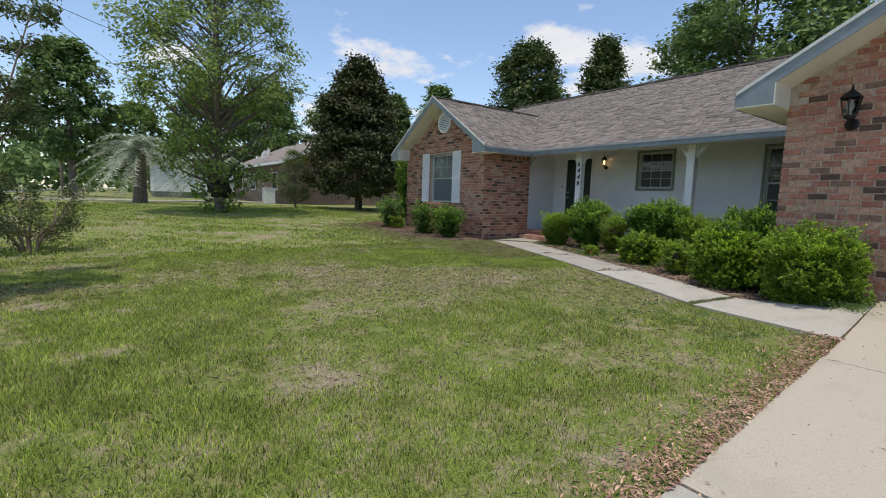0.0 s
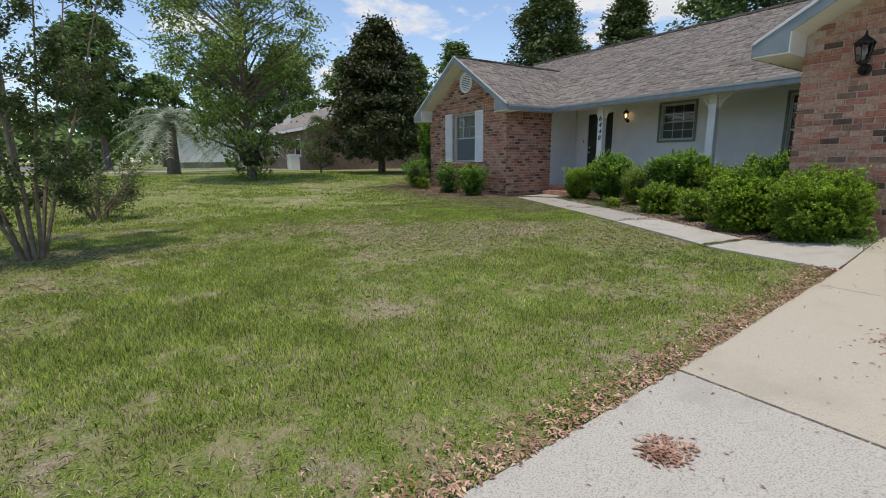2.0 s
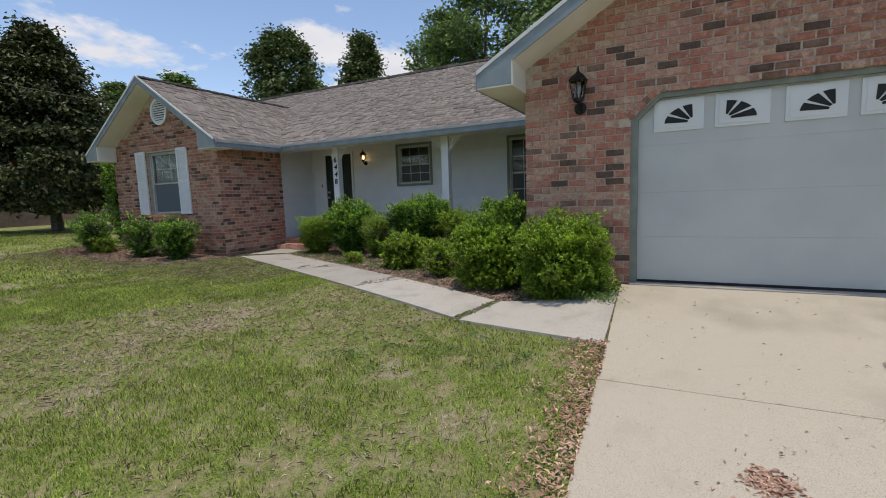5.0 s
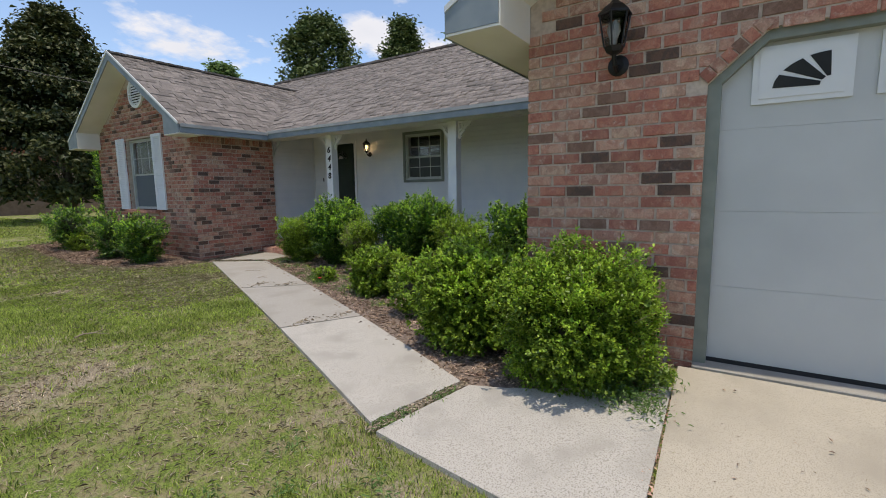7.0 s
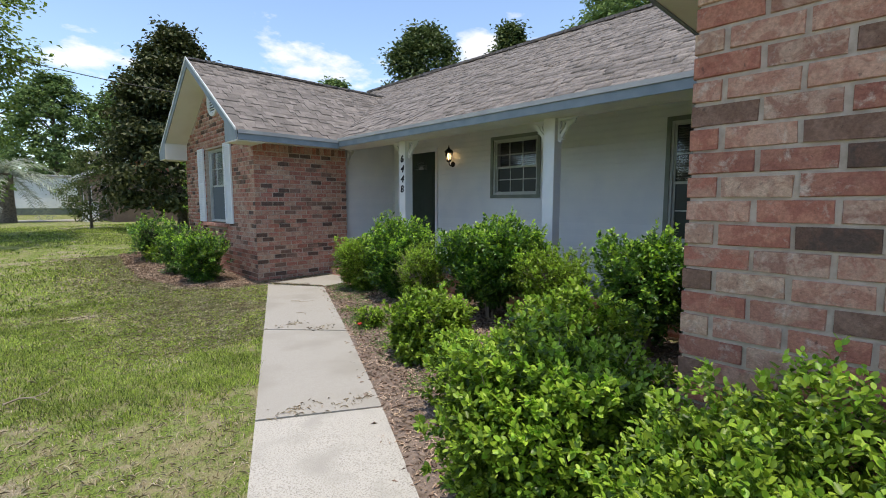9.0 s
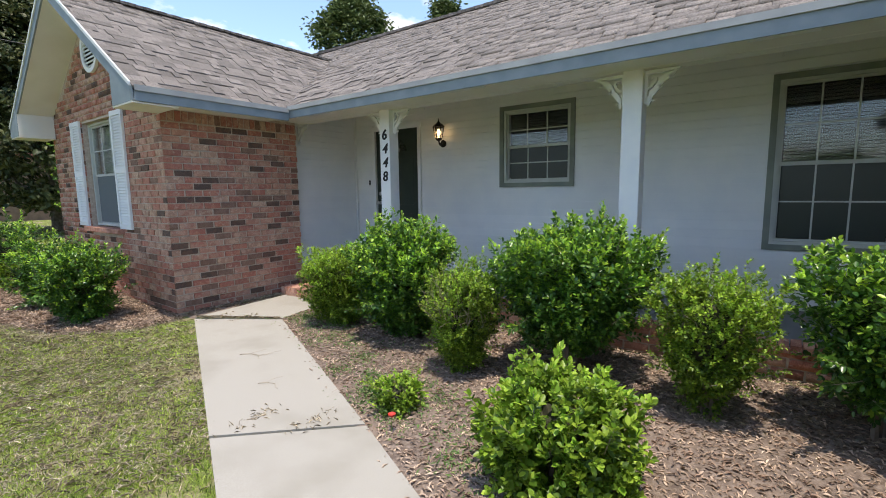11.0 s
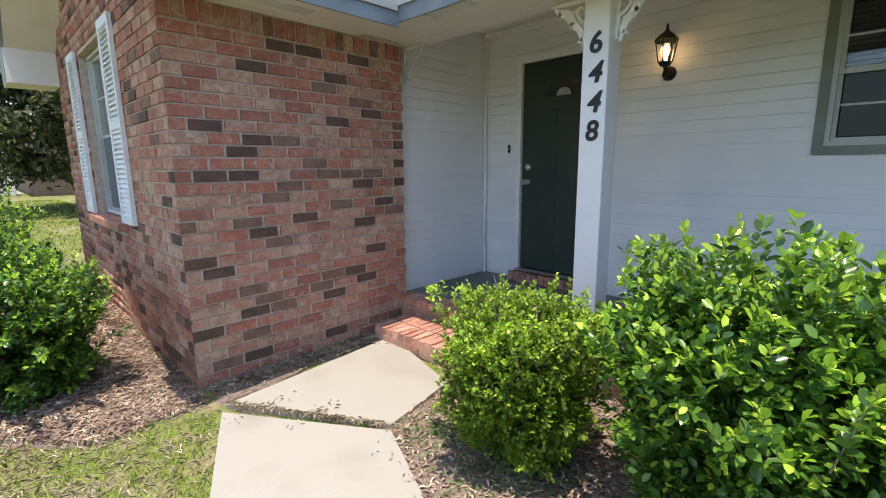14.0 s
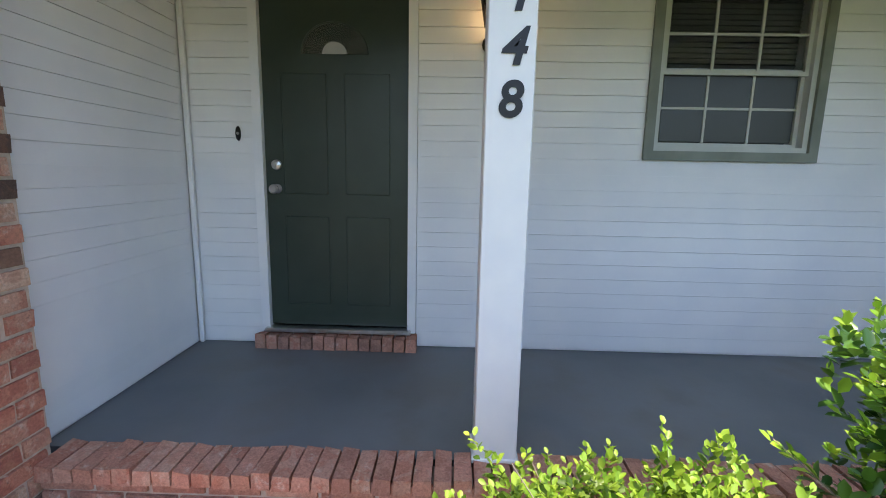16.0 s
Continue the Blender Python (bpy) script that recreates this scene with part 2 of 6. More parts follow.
M = dict(
    brick=brick_mat("brick_face", "object"),
    brick_cap=brick_mat("brick_edge", "object", 2.0),
    brick_far=brick_mat("brick_faces", "island"),
    mortar=noise_mat("mortar", (0.43, 0.345, 0.275), (0.56, 0.465, 0.375), 30, 0.95, 0.5, 90),
    siding=noise_mat("white_siding_paint", (0.74, 0.75, 0.76), (0.80, 0.80, 0.79), 3, 0.55, 0.12, 25, rnd="object", rv=0.02),
    white=noise_mat("white_trim_paint", (0.76, 0.77, 0.78), (0.82, 0.82, 0.81), 5, 0.5, 0.1, 40),
    soffit=noise_mat("cream_soffit_paint", (0.70, 0.68, 0.60), (0.76, 0.74, 0.67), 2.5, 0.7, 0.1, 30),
    bluegrey=noise_mat("blue_grey_fascia_paint", (0.185, 0.225, 0.245), (0.235, 0.275, 0.295), 5, 0.5, 0.1, 40),
    greengrey=noise_mat("green_grey_trim_paint", (0.17, 0.19, 0.16), (0.22, 0.24, 0.20), 6, 0.6, 0.15, 40),
    garage=noise_mat("garage_door_paint", (0.46, 0.475, 0.455), (0.51, 0.525, 0.50), 2, 0.5, 0.06, 30),
    garage_trim=noise_mat("pale_grey_panel_paint", (0.62, 0.64, 0.62), (0.68, 0.69, 0.67), 3, 0.5, 0.06, 30),
    greydrip=noise_mat("weathered_grey_drip_edge", (0.30, 0.31, 0.31), (0.38, 0.39, 0.38), 4, 0.5, 0.06, 30),
    oil=noise_mat("oil_stained_concrete", (0.17, 0.155, 0.13), (0.25, 0.235, 0.20), 60, 0.85, 0.5, 140),
    door=noise_mat("dark_green_door_paint", (0.028, 0.042, 0.032), (0.036, 0.052, 0.040), 4, 0.38, 0.05, 60),
    metal=noise_mat("brushed_steel", (0.55, 0.55, 0.55), (0.65, 0.65, 0.64), 20, 0.3, 0.05, 90, metal=1.0),
    black=noise_mat("black_lantern_metal", (0.012, 0.012, 0.012), (0.02, 0.019, 0.018), 20, 0.45, 0.1, 60, metal=0.4),
    digit=noise_mat("black_numeral", (0.008, 0.008, 0.01), (0.012, 0.012, 0.014), 20, 0.4, 0),
    shingle=noise_mat("shingle_granules", (0.10, 0.086, 0.076), (0.27, 0.24, 0.215), 75, 0.95, 0.8, 200, rnd="object", rv=0.27),
    shingle_far=noise_mat("shingle_granules_field", (0.10, 0.086, 0.076), (0.27, 0.24, 0.215), 75, 0.95, 0.8, 200, rnd="island", rv=0.27),
    roofbase=noise_mat("roof_felt", (0.05, 0.045, 0.042), (0.08, 0.075, 0.07), 20, 0.95, 0.3),
    concrete=noise_mat("exposed_aggregate_concrete", (0.30, 0.268, 0.21), (0.475, 0.43, 0.345), 170, 0.9, 0.6, 240, c3=(0.355, 0.32, 0.255), s3=1.4, lo=0.34, hi=0.50),
    walkcon=noise_mat("worn_walk_concrete", (0.30, 0.28, 0.245), (0.39, 0.368, 0.325), 150, 0.9, 0.25, 220, c3=(0.30, 0.28, 0.24), s3=2.2),
    rough=noise_mat("washed_aggregate_concrete", (0.28, 0.26, 0.225), (0.47, 0.445, 0.395), 120, 0.95, 0.8, 130, c3=(0.35, 0.33, 0.29), s3=3.0, lo=0.34, hi=0.52, bdist=0.005),
    porch=noise_mat("grey_floor_paint", (0.125, 0.14, 0.15), (0.17, 0.185, 0.195), 1.5, 0.5, 0.15, 30, c3=(0.15, 0.155, 0.155), s3=3),
    lawn=ground_mat(),
    mulch=noise_mat("mulch_soil", (0.13, 0.095, 0.075), (0.27, 0.21, 0.17), 26, 0.95, 0.9, 60, c3=(0.25, 0.19, 0.15), s3=2.5, bdist=0.02),
    chip=noise_mat("bark_chips", (0.19, 0.125, 0.09), (0.48, 0.37, 0.28), 8, 0.9, 0.3, 60, rnd="island", rv=0.6),
    rust=noise_mat("rusty_leaves", (0.26, 0.135, 0.095), (0.56, 0.38, 0.28), 8, 0.9, 0.0, 60, rnd="island", rv=0.4),
    straw=noise_mat("dry_leaf_litter", (0.26, 0.18, 0.11), (0.42, 0.33, 0.23), 8, 0.9, 0.0, 60, rnd="island", rv=0.4),
    thatch=noise_mat("dead_grass", (0.24, 0.19, 0.13), (0.56, 0.49, 0.38), 8, 0.9, 0.0, 60, rnd="island", rv=0.5),
    asphalt=noise_mat("old_asphalt", (0.16, 0.16, 0.16), (0.22, 0.22, 0.215), 30, 0.9, 0.3, 80),
    bark=noise_mat("grey_bark", (0.10, 0.08, 0.065), (0.20, 0.17, 0.14), 14, 0.9, 0.8, 30),
    palebark=noise_mat("pale_smooth_bark", (0.15, 0.115, 0.085), (0.26, 0.21, 0.16), 9, 0.8, 0.4, 30),
    grass=leaf_mat("grass_blades", (0.026, 0.064, 0.010), (0.54, 0.66, 0.125), 0.55, 0.35, 0.3),
    dry=leaf_mat("dry_blades", (0.22, 0.17, 0.09), (0.58, 0.50, 0.31), 0.8, 0.2, 0.2),
    weed=leaf_mat("weed_leaves", (0.09, 0.19, 0.04), (0.26, 0.38, 0.13), 0.5, 0.3, 0.3),
    box=leaf_mat("boxwood_leaves", (0.06, 0.13, 0.012), (0.26, 0.38, 0.035), 0.42, 0.35, 0.45),
    box_young=leaf_mat("young_boxwood_leaves", (0.22, 0.42, 0.035), (0.50, 0.67, 0.08), 0.45, 0.4, 0.45),
    holly=leaf_mat("holly_leaves", (0.025, 0.085, 0.014), (0.13, 0.27, 0.035), 0.32, 0.25, 0.55),
    holly_young=leaf_mat("young_holly_leaves", (0.20, 0.42, 0.035), (0.50, 0.70, 0.08), 0.36, 0.38, 0.5),
    darkleaf=leaf_mat("magnolia_leaves", (0.022, 0.042, 0.016), (0.12, 0.13, 0.05), 0.5, 0.15, 0.25),
    evergreen=leaf_mat("evergreen_leaves", (0.03, 0.065, 0.025), (0.17, 0.22, 0.08), 0.55, 0.2, 0.25),
    oakleaf=leaf_mat("oak_leaves", (0.09, 0.16, 0.035), (0.34, 0.44, 0.11), 0.55, 0.4),
    crape=leaf_mat("crape_leaves", (0.05, 0.085, 0.03), (0.19, 0.24, 0.08), 0.6, 0.3),
    palm=leaf_mat("palm_leaflets", (0.24, 0.29, 0.20), (0.46, 0.50, 0.40), 0.45, 0.25),
    woods=leaf_mat("far_foliage", (0.06, 0.12, 0.04), (0.22, 0.32, 0.10), 0.75, 0.3),
    core=noise_mat("shrub_core_shade", (0.03, 0.035, 0.015), (0.055, 0.05, 0.03), 20, 0.95, 0.5, 50),
    twig=noise_mat("dry_twig", (0.24, 0.19, 0.13), (0.34, 0.28, 0.21), 12, 0.9, 0.3),
    glass=glass_mat(),
    mesh_screen=noise_mat("dark_insect_mesh", (0.022, 0.028, 0.026), (0.036, 0.043, 0.040), 200, 0.28, 0, spec=0.35),
    sash=noise_mat("weathered_sash_paint", (0.46, 0.475, 0.44), (0.54, 0.55, 0.51), 5, 0.5, 0.1, 40),
    blind=noise_mat("white_blind", (0.34, 0.34, 0.33), (0.38, 0.38, 0.37), 4, 0.6, 0),
    # white slats, with the dimness behind the glass put into their colour
    slats=noise_mat("shaded_blind_slats", (0.085, 0.088, 0.08), (0.115, 0.115, 0.11), 4, 0.6, 0),
    # near-black fill that stands for unlit space behind panes and louvres
    screen=noise_mat("unlit_interior_black", (0.02, 0.022, 0.022), (0.03, 0.032, 0.03), 4, 0.9, 0),
    bulb=glow_mat("warm_bulb", (1.0, 0.62, 0.28), 3.5),
    redflower=noise_mat("red_petals", (0.5, 0.03, 0.02), (0.6, 0.06, 0.04), 9, 0.6, 0),
    carpaint=noise_mat("silver_car_paint", (0.4, 0.41, 0.43), (0.45, 0.46, 0.48), 4, 0.3, 0, metal=0.5),
    rubber=noise_mat("tyre_rubber", (0.02, 0.02, 0.02), (0.03, 0.03, 0.03), 4, 0.9, 0),
)


# ---- mesh helpers ----
def mesh_ob(name, me, mat, parent=None, label="", kind=""):
    ob = new(name, me)
    if mat and not me.materials:
        me.materials.append(mat)
    if parent:
        ob.parent = parent
    return tagged(ob, label=label, kind=kind)


def part(name, bm, mat, parent=None, label="", kind=""):
    me = bpy.data.meshes.new(name)
    bm.to_mesh(me)
    bm.free()
    return mesh_ob(name, me, mat, parent, label, kind)


def thing(name, loc, label, category, group="", rz=0):
    e = new(name)
    e.empty_display_size = 0.1
    e.matrix_basis = pose(*loc, 0, 0, rz)
    return tagged(e, label, category, group)


def box(bm, x0, x1, y0, y1, z0, z1, bev=0.0):
    v = [bm.verts.new(p) for p in ((x0, y0, z0), (x1, y0, z0), (x1, y1, z0), (x0, y1, z0), (x0, y0, z1), (x1, y0, z1), (x1, y1, z1), (x0, y1, z1))]
    fs = [bm.faces.new([v[i] for i in f]) for f in ((3, 2, 1, 0), (4, 5, 6, 7), (0, 1, 5, 4), (1, 2, 6, 5), (2, 3, 7, 6), (3, 0, 4, 7))]
    if bev:
        es = {e for f in fs for e in f.edges}
        bmesh.ops.bevel(bm, geom=list(es), offset=bev, segments=1, affect="EDGES")
    return bm


def boxes(*bs, bev=0.0):
    bm = bmesh.new()
    for b in bs:
        box(bm, *b, bev=bev)
    return bm


def prism(bm, poly, axis, a0, a1):
    """A polygon of (u, v) swept along an axis: x: (y, z); y: (x, z); z: (x, y)."""
    def P(u, v, a):
        return {"x": (a, u, v), "y": (u, a, v), "z": (u, v, a)}[axis]
    b0 = [bm.verts.new(P(u, v, a0)) for u, v in poly]
    b1 = [bm.verts.new(P(u, v, a1)) for u, v in poly]
    n = len(poly)
    bm.faces.new(b0)
    bm.faces.new(b1[::-1])
    for i in range(n):
        j = (i + 1) % n
        bm.faces.new((b0[j], b0[i], b1[i], b1[j]))
    bmesh.ops.recalc_face_normals(bm, faces=bm.faces)
    return bm


def tube(bm, pts, radii, sides=6):
    """A tapered tube through points."""
    rings = []
    for i, p in enumerate(pts):
        p = Vector([float(q) for q in p])
        d = Vector([float(q - w) for q, w in zip(pts[min(i + 1, len(pts) - 1)], pts[max(i - 1, 0)])]).normalized()
        a = d.cross(Vector((0.13, 0.97, 0.21))).normalized()
        b = d.cross(a)
        rings.append([bm.verts.new(p + float(radii[i]) * (math.cos(k * math.tau / sides) * a + math.sin(k * math.tau / sides) * b)) for k in range(sides)])
    for r0, r1 in zip(rings, rings[1:]):
        for k in range(sides):
            bm.faces.new((r0[k], r0[(k + 1) % sides], r1[(k + 1) % sides], r1[k]))
    bm.faces.new(rings[0][::-1])
    bm.faces.new(rings[-1])
    return bm


def lathe(bm, prof, cx=0, cy=0, sides=20, axis="z"):
    rings = []
    for r, h in prof:
        ring = []
        for k in range(sides):
            u, v = r * math.cos(k * math.tau / sides), r * math.sin(k * math.tau / sides)
            ring.append(bm.verts.new((cx + u, cy + v, h) if axis == "z" else (h, cx + u, cy + v)))
        rings.append(ring)
    for r0, r1 in zip(rings, rings[1:]):
        for k in range(sides):
            bm.faces.new((r0[k], r0[(k + 1) % sides], r1[(k + 1) % sides], r1[k]))
    bm.faces.new(rings[0][::-1])
    bm.faces.new(rings[-1])
    bmesh.ops.recalc_face_normals(bm, faces=bm.faces)
    return bm


def raw_mesh(name, verts, faces):
    """A mesh from arrays of vertices and equal-sided faces."""
    me = bpy.data.meshes.new(name)
    n, k = faces.shape
    me.vertices.add(len(verts))
    me.vertices.foreach_set("co", verts.astype(np.float32).ravel())
    me.loops.add(n * k)
    me.loops.foreach_set("vertex_index", faces.astype(np.int32).ravel())
    me.polygons.add(n)
    me.polygons.foreach_set("loop_start", np.arange(0, n * k, k, dtype=np.int32))
    me.update(calc_edges=True)
    return me


def leaf_mesh(name, pts, size, rng, up=0.5, out=None, width=0.5, vary=0.35):
    """Small leaves, each four corners folded along the midrib, at points. out: a direction for each leaf to face."""
    n = len(pts)
    nrm = rng.normal(size=(n, 3))
    nrm /= np.linalg.norm(nrm, axis=1)[:, None]
    nrm[:, 2] = np.abs(nrm[:, 2])
    nrm += np.array([0, 0, up])
    if out is not None:
        nrm += out
    nrm /= np.linalg.norm(nrm, axis=1)[:, None] + 1e-9
    t = np.cross(nrm, rng.normal(size=(n, 3)))
    t /= np.linalg.norm(t, axis=1)[:, None] + 1e-9
    s = np.cross(nrm, t)
    L = (size * (1 + vary * rng.uniform(-1, 1, n)))[:, None]
    W = L * width * 0.5
    base = pts - t * L * 0.5
    tip = pts + t * L * 0.5 - nrm * L * 0.12
    mid = pts + t * L * 0.05
    a, b = mid + s * W + nrm * L * 0.12, mid - s * W + nrm * L * 0.12
    v = np.stack([base, a, tip, b], 1).reshape(-1, 3)
    i = np.arange(n)[:, None] * 4
    f = np.concatenate([i + np.array([[0, 1, 2]]), i + np.array([[0, 2, 3]])], 0)
    return raw_mesh(name, v, f)


def shoot_leaves(name, base, axis, size, width, rng):
    """Leaves with six corners, folded along the midrib and drooping at the tip, that start at base and point along axis."""
    n = len(base)
    axis = axis / (np.linalg.norm(axis, axis=1)[:, None] + 1e-9)
    up = np.array([0, 0, 1.0]) + rng.normal(size=(n, 3)) * 0.35
    s = np.cross(axis, up)
    s /= np.linalg.norm(s, axis=1)[:, None] + 1e-9
    nrm = np.cross(s, axis)
    L = size[:, None]
    W = L * width * 0.5
    tip = base + axis * L - nrm * L * 0.10
    lo, hi = base + axis * L * 0.36 + nrm * L * 0.07, base + axis * L * 0.76 + nrm * L * 0.03
    v = np.stack([base, lo + s * W, hi + s * W * 0.85, tip, hi - s * W * 0.85, lo - s * W], 1).reshape(-1, 3)
    i = np.arange(n)[:, None] * 6
    f = np.concatenate([i + np.array([[0, 1, 2, 3]]), i + np.array([[0, 3, 4, 5]])], 0)
    return raw_mesh(name, v, f)


def ss(a, b, x):
    t = np.clip((x - a) / (b - a), 0, 1)
    return t * t * (3 - 2 * t)


def ground(x, y):
    """Height of the ground: a gentle rise from the drive to the house pad, and on to the neighbour's lot."""
    x, y = np.asarray(x, float), np.asarray(y, float)
    s = ss(0.0, 7.5, x)
    z = 0.045 + 0.245 * s
    z = z + 0.03 * np.clip(y - 2, 0, 8) * (1 - s) + 0.44 * ss(9.5, 22, y)
    z = z + 0.10 * ss(5.2, 6.9, x) * ss(2.1, 1.1, y) * ss(-6, -3.5, y)
    z = z - 0.05 * ss(0, -8, x) * ss(20, 5, y)
    z = z + 0.012 * np.sin(x * 1.7 + 0.6 * y) * ss(10, 6, np.hypot(x - 2, y - 5)) * ss(1.2, 2.2, y) * ss(6, 4.5, x)
    return z


G = 7.05   # garage front
WF = 8.47  # front of the wing
WS = 9.61  # side of the wing
PW = 11.575  # porch wall


# ---- ground ----
def grid_sheet(name, xs, ys, mat, dz=0.0, label="", kind="structure"):
    X, Y = np.meshgrid(xs, ys, indexing="ij")
    Z = ground(X, Y) + dz
    v = np.stack([X, Y, Z], -1).reshape(-1, 3)
    ny = len(ys)
    i, j = np.meshgrid(np.arange(len(xs) - 1), np.arange(ny - 1), indexing="ij")
    a = (i * ny + j).ravel()
    f = np.stack([a, a + ny, a + ny + 1, a + 1], 1)
    ob = mesh_ob(name, raw_mesh(name, v, f), mat, label=label, kind=kind)
    return ob


far = np.array([30, 40, 60, 100, 180, 400, 1000, 2500.0])
xs = np.concatenate([-far[::-1] , np.arange(-20, 20.1, 0.4), far])
ys = np.concatenate([-far[::-1], np.arange(-20, 26.1, 0.4), far + 5])
grid_sheet("ground", xs, ys, M["lawn"], label="patchy green lawn with thin sandy spots")


def patch(name, a, b, c, d, h, mat, parent, nu=6, nv=3, label=""):
    """A cast slab over the ground between four corners (in turn), h above the ground."""
    a, b, c, d = map(np.array, (a, b, c, d))
    v, top = [], {}
    bm = bmesh.new()
    for i in range(nu + 1):
        for j in range(nv + 1):
            s, t = i / nu, j / nv
            p = (a * (1 - s) + b * s) * (1 - t) + (d * (1 - s) + c * s) * t
            z = float(ground(p[0], p[1])) + h
            top[i, j] = (bm.verts.new((p[0], p[1], z)), bm.verts.new((p[0], p[1], z - 0.12)))
    for i in range(nu):
        for j in range(nv):
            bm.faces.new([top[q][0] for q in ((i, j), (i + 1, j), (i + 1, j + 1), (i, j + 1))])
    rim = [(i, 0) for i in range(nu)] + [(nu, j) for j in range(nv)] + [(i, nv) for i in range(nu, 0, -1)] + [(0, j) for j in range(nv, 0, -1)]
    for p, q in zip(rim, rim[1:] + rim[:1]):
        bm.faces.new((top[q][0], top[p][0], top[p][1], top[q][1]))
    bmesh.ops.recalc_face_normals(bm, faces=bm.faces)
    if bm.faces[0].normal.z < 0:
        bmesh.ops.reverse_faces(bm, faces=bm.faces)
    return part(name, bm, mat, parent, label)


driveway = tagged(new("driveway"), "pale exposed-aggregate concrete driveway in front of the garage", kind="structure")
DX = [-7.2, -4.6, -1.25, 2.13, 4.58, 6.98]
EDGE = lambda x: 0.86 + 0.035 * max(x, -2)
for x0, x1 in zip(DX, DX[1:]):
    e0, e1 = (0.003 if abs(q - 4.58) < 0.1 else 0.012 for q in (x0, x1))
    patch("slab", (x0 + e0, EDGE(x0)), (x1 - e1, EDGE(x1)), (x1 - e1, -3.3), (x0 + e0, -3.3), 0.03, M["rough"] if x1 < 2.2 else M["concrete"], driveway, 6, 8)
walkway = tagged(new("walkway"), "worn pale concrete garden walk with open joints", kind="structure")
WL = [(5.53, 2.52), (6.39, 4.45), (7.27, 6.45), (8.46, 9.16)]
WR = [(6.24, 2.34), (7.08, 4.05), (7.90, 5.80), (9.02, 8.30)]
for k in range(3):
    (l0, l1), (r0, r1) = (WL[k], WL[k + 1]), (WR[k], WR[k + 1])
    e = 0.012
    mx = lambda p, q, t: (p[0] * (1 - t) + q[0] * t, p[1] * (1 - t) + q[1] * t)
    patch("slab", mx(l0, l1, e / 2), mx(l0, l1, 1 - e / 2), mx(r0, r1, 1 - e / 2), mx(r0, r1, e / 2), 0.03, M["rough"] if k == 0 else M["walkcon"], walkway, 8, 3)
patch("slab", (8.50, 9.22), (9.90, 9.36), (9.62, 8.45), (9.05, 8.33), 0.03, M["walkcon"], walkway, 5, 3)
patch("slab", (5.26, 1.07), (5.48, 2.44), (6.22, 2.27), (6.62, 1.10), 0.03, M["rough"], walkway, 5, 5)

road = grid_sheet("road", np.array([-13.5, -10.5, -7.3]), np.arange(-60, 140, 4.0), M["asphalt"], 0.02, "grey residential asphalt road")
ndrive = tagged(new("neighbour_driveway"), "pale concrete drive of the neighbouring house", kind="structure")
patch("slab", (-7.2, 31.5), (4.0, 31.5), (4.0, 34.5), (-7.2, 34.5), 0.03, M["walkcon"], ndrive, 8, 3)
patch("slab", (4.1, 31.5), (9.0, 31.5), (9.0, 34.5), (4.1, 34.5), 0.03, M["walkcon"], ndrive, 8, 3)


def sheet_poly(name, pts, mat, dz, label):
    """A thin ragged-edged layer over the ground inside a loop of points."""
    bm = bmesh.new()
    cx, cy = np.mean([p[0] for p in pts]), np.mean([p[1] for p in pts])
    dense = []
    for p, q in zip(pts, pts[1:] + pts[:1]):
        for k in range(8):
            t = k / 8
            x, y = p[0] * (1 - t) + q[0] * t, p[1] * (1 - t) + q[1] * t
            n = 0.10 * noise.noise((x * 3, y * 3, 1)) + 0.05 * noise.noise((x * 9, y * 9, 4))
            dx, dy = x - cx, y - cy
            r = math.hypot(dx, dy) + 1e-6
            dense.append((x + dx / r * n, y + dy / r * n))
    rings = []
    for s in (1.0, 0.96, 0.85, 0.65, 0.4, 0.18):
        ring = []
        for x, y in dense:
            u, v = cx + (x - cx) * s, cy + (y - cy) * s
            hz = 0.0 if s == 1.0 else dz + 0.015 * noise.noise((u * 4, v * 4, 0))
            ring.append(bm.verts.new((u, v, float(ground(u, v)) + hz)))
        rings.append(ring)
    n = len(dense)
    for r0, r1 in zip(rings, rings[1:]):
        for k in range(n):
            bm.faces.new((r0[k], r0[(k + 1) % n], r1[(k + 1) % n], r1[k]))
    c = bm.verts.new((cx, cy, float(ground(cx, cy)) + dz))
    for k in range(n):
        bm.faces.new((rings[-1][k], rings[-1][(k + 1) % n], c))
    bmesh.ops.recalc_face_normals(bm, faces=bm.faces)
    if sum(f.normal.z for f in bm.faces) < 0:
        bmesh.ops.reverse_faces(bm, faces=bm.faces)
    return part(name, bm, mat, None, label, "structure")


BED = [(6.16, 2.36), (6.60, 1.25), (7.02, 1.12), (7.02, 2.25), (10.15, 2.3), (10.15, 8.5), (9.56, 8.5), (8.93, 8.30), (7.82, 5.83), (6.99, 4.08)]
BEDW = [(8.45, 9.35), (8.46, 13.9), (7.95, 14.9), (7.2, 14.6), (7.05, 13.0), (7.0, 11.2), (7.35, 9.9), (7.9, 9.3)]
sheet_poly("planting_bed", BED, M["mulch"], 0.022, "brown mulch bed between the walk and the porch")
sheet_poly("planting_bed", BEDW, M["mulch"], 0.022, "brown mulch bed under the brick gable wall")
sheet_poly("planting_bed", [(8.5, 9.26), (9.85, 9.42), (10.1, 9.6), (8.47, 9.6)], M["mulch"], 0.015, "narrow strip of dark mulch along the brick wall")

# ---- house walls ----
ZT = 2.74  # soffit height
ZC = 3.06  # porch ceiling behind the beam


def struct(name, label):
    return tagged(new(name), label, kind="structure")


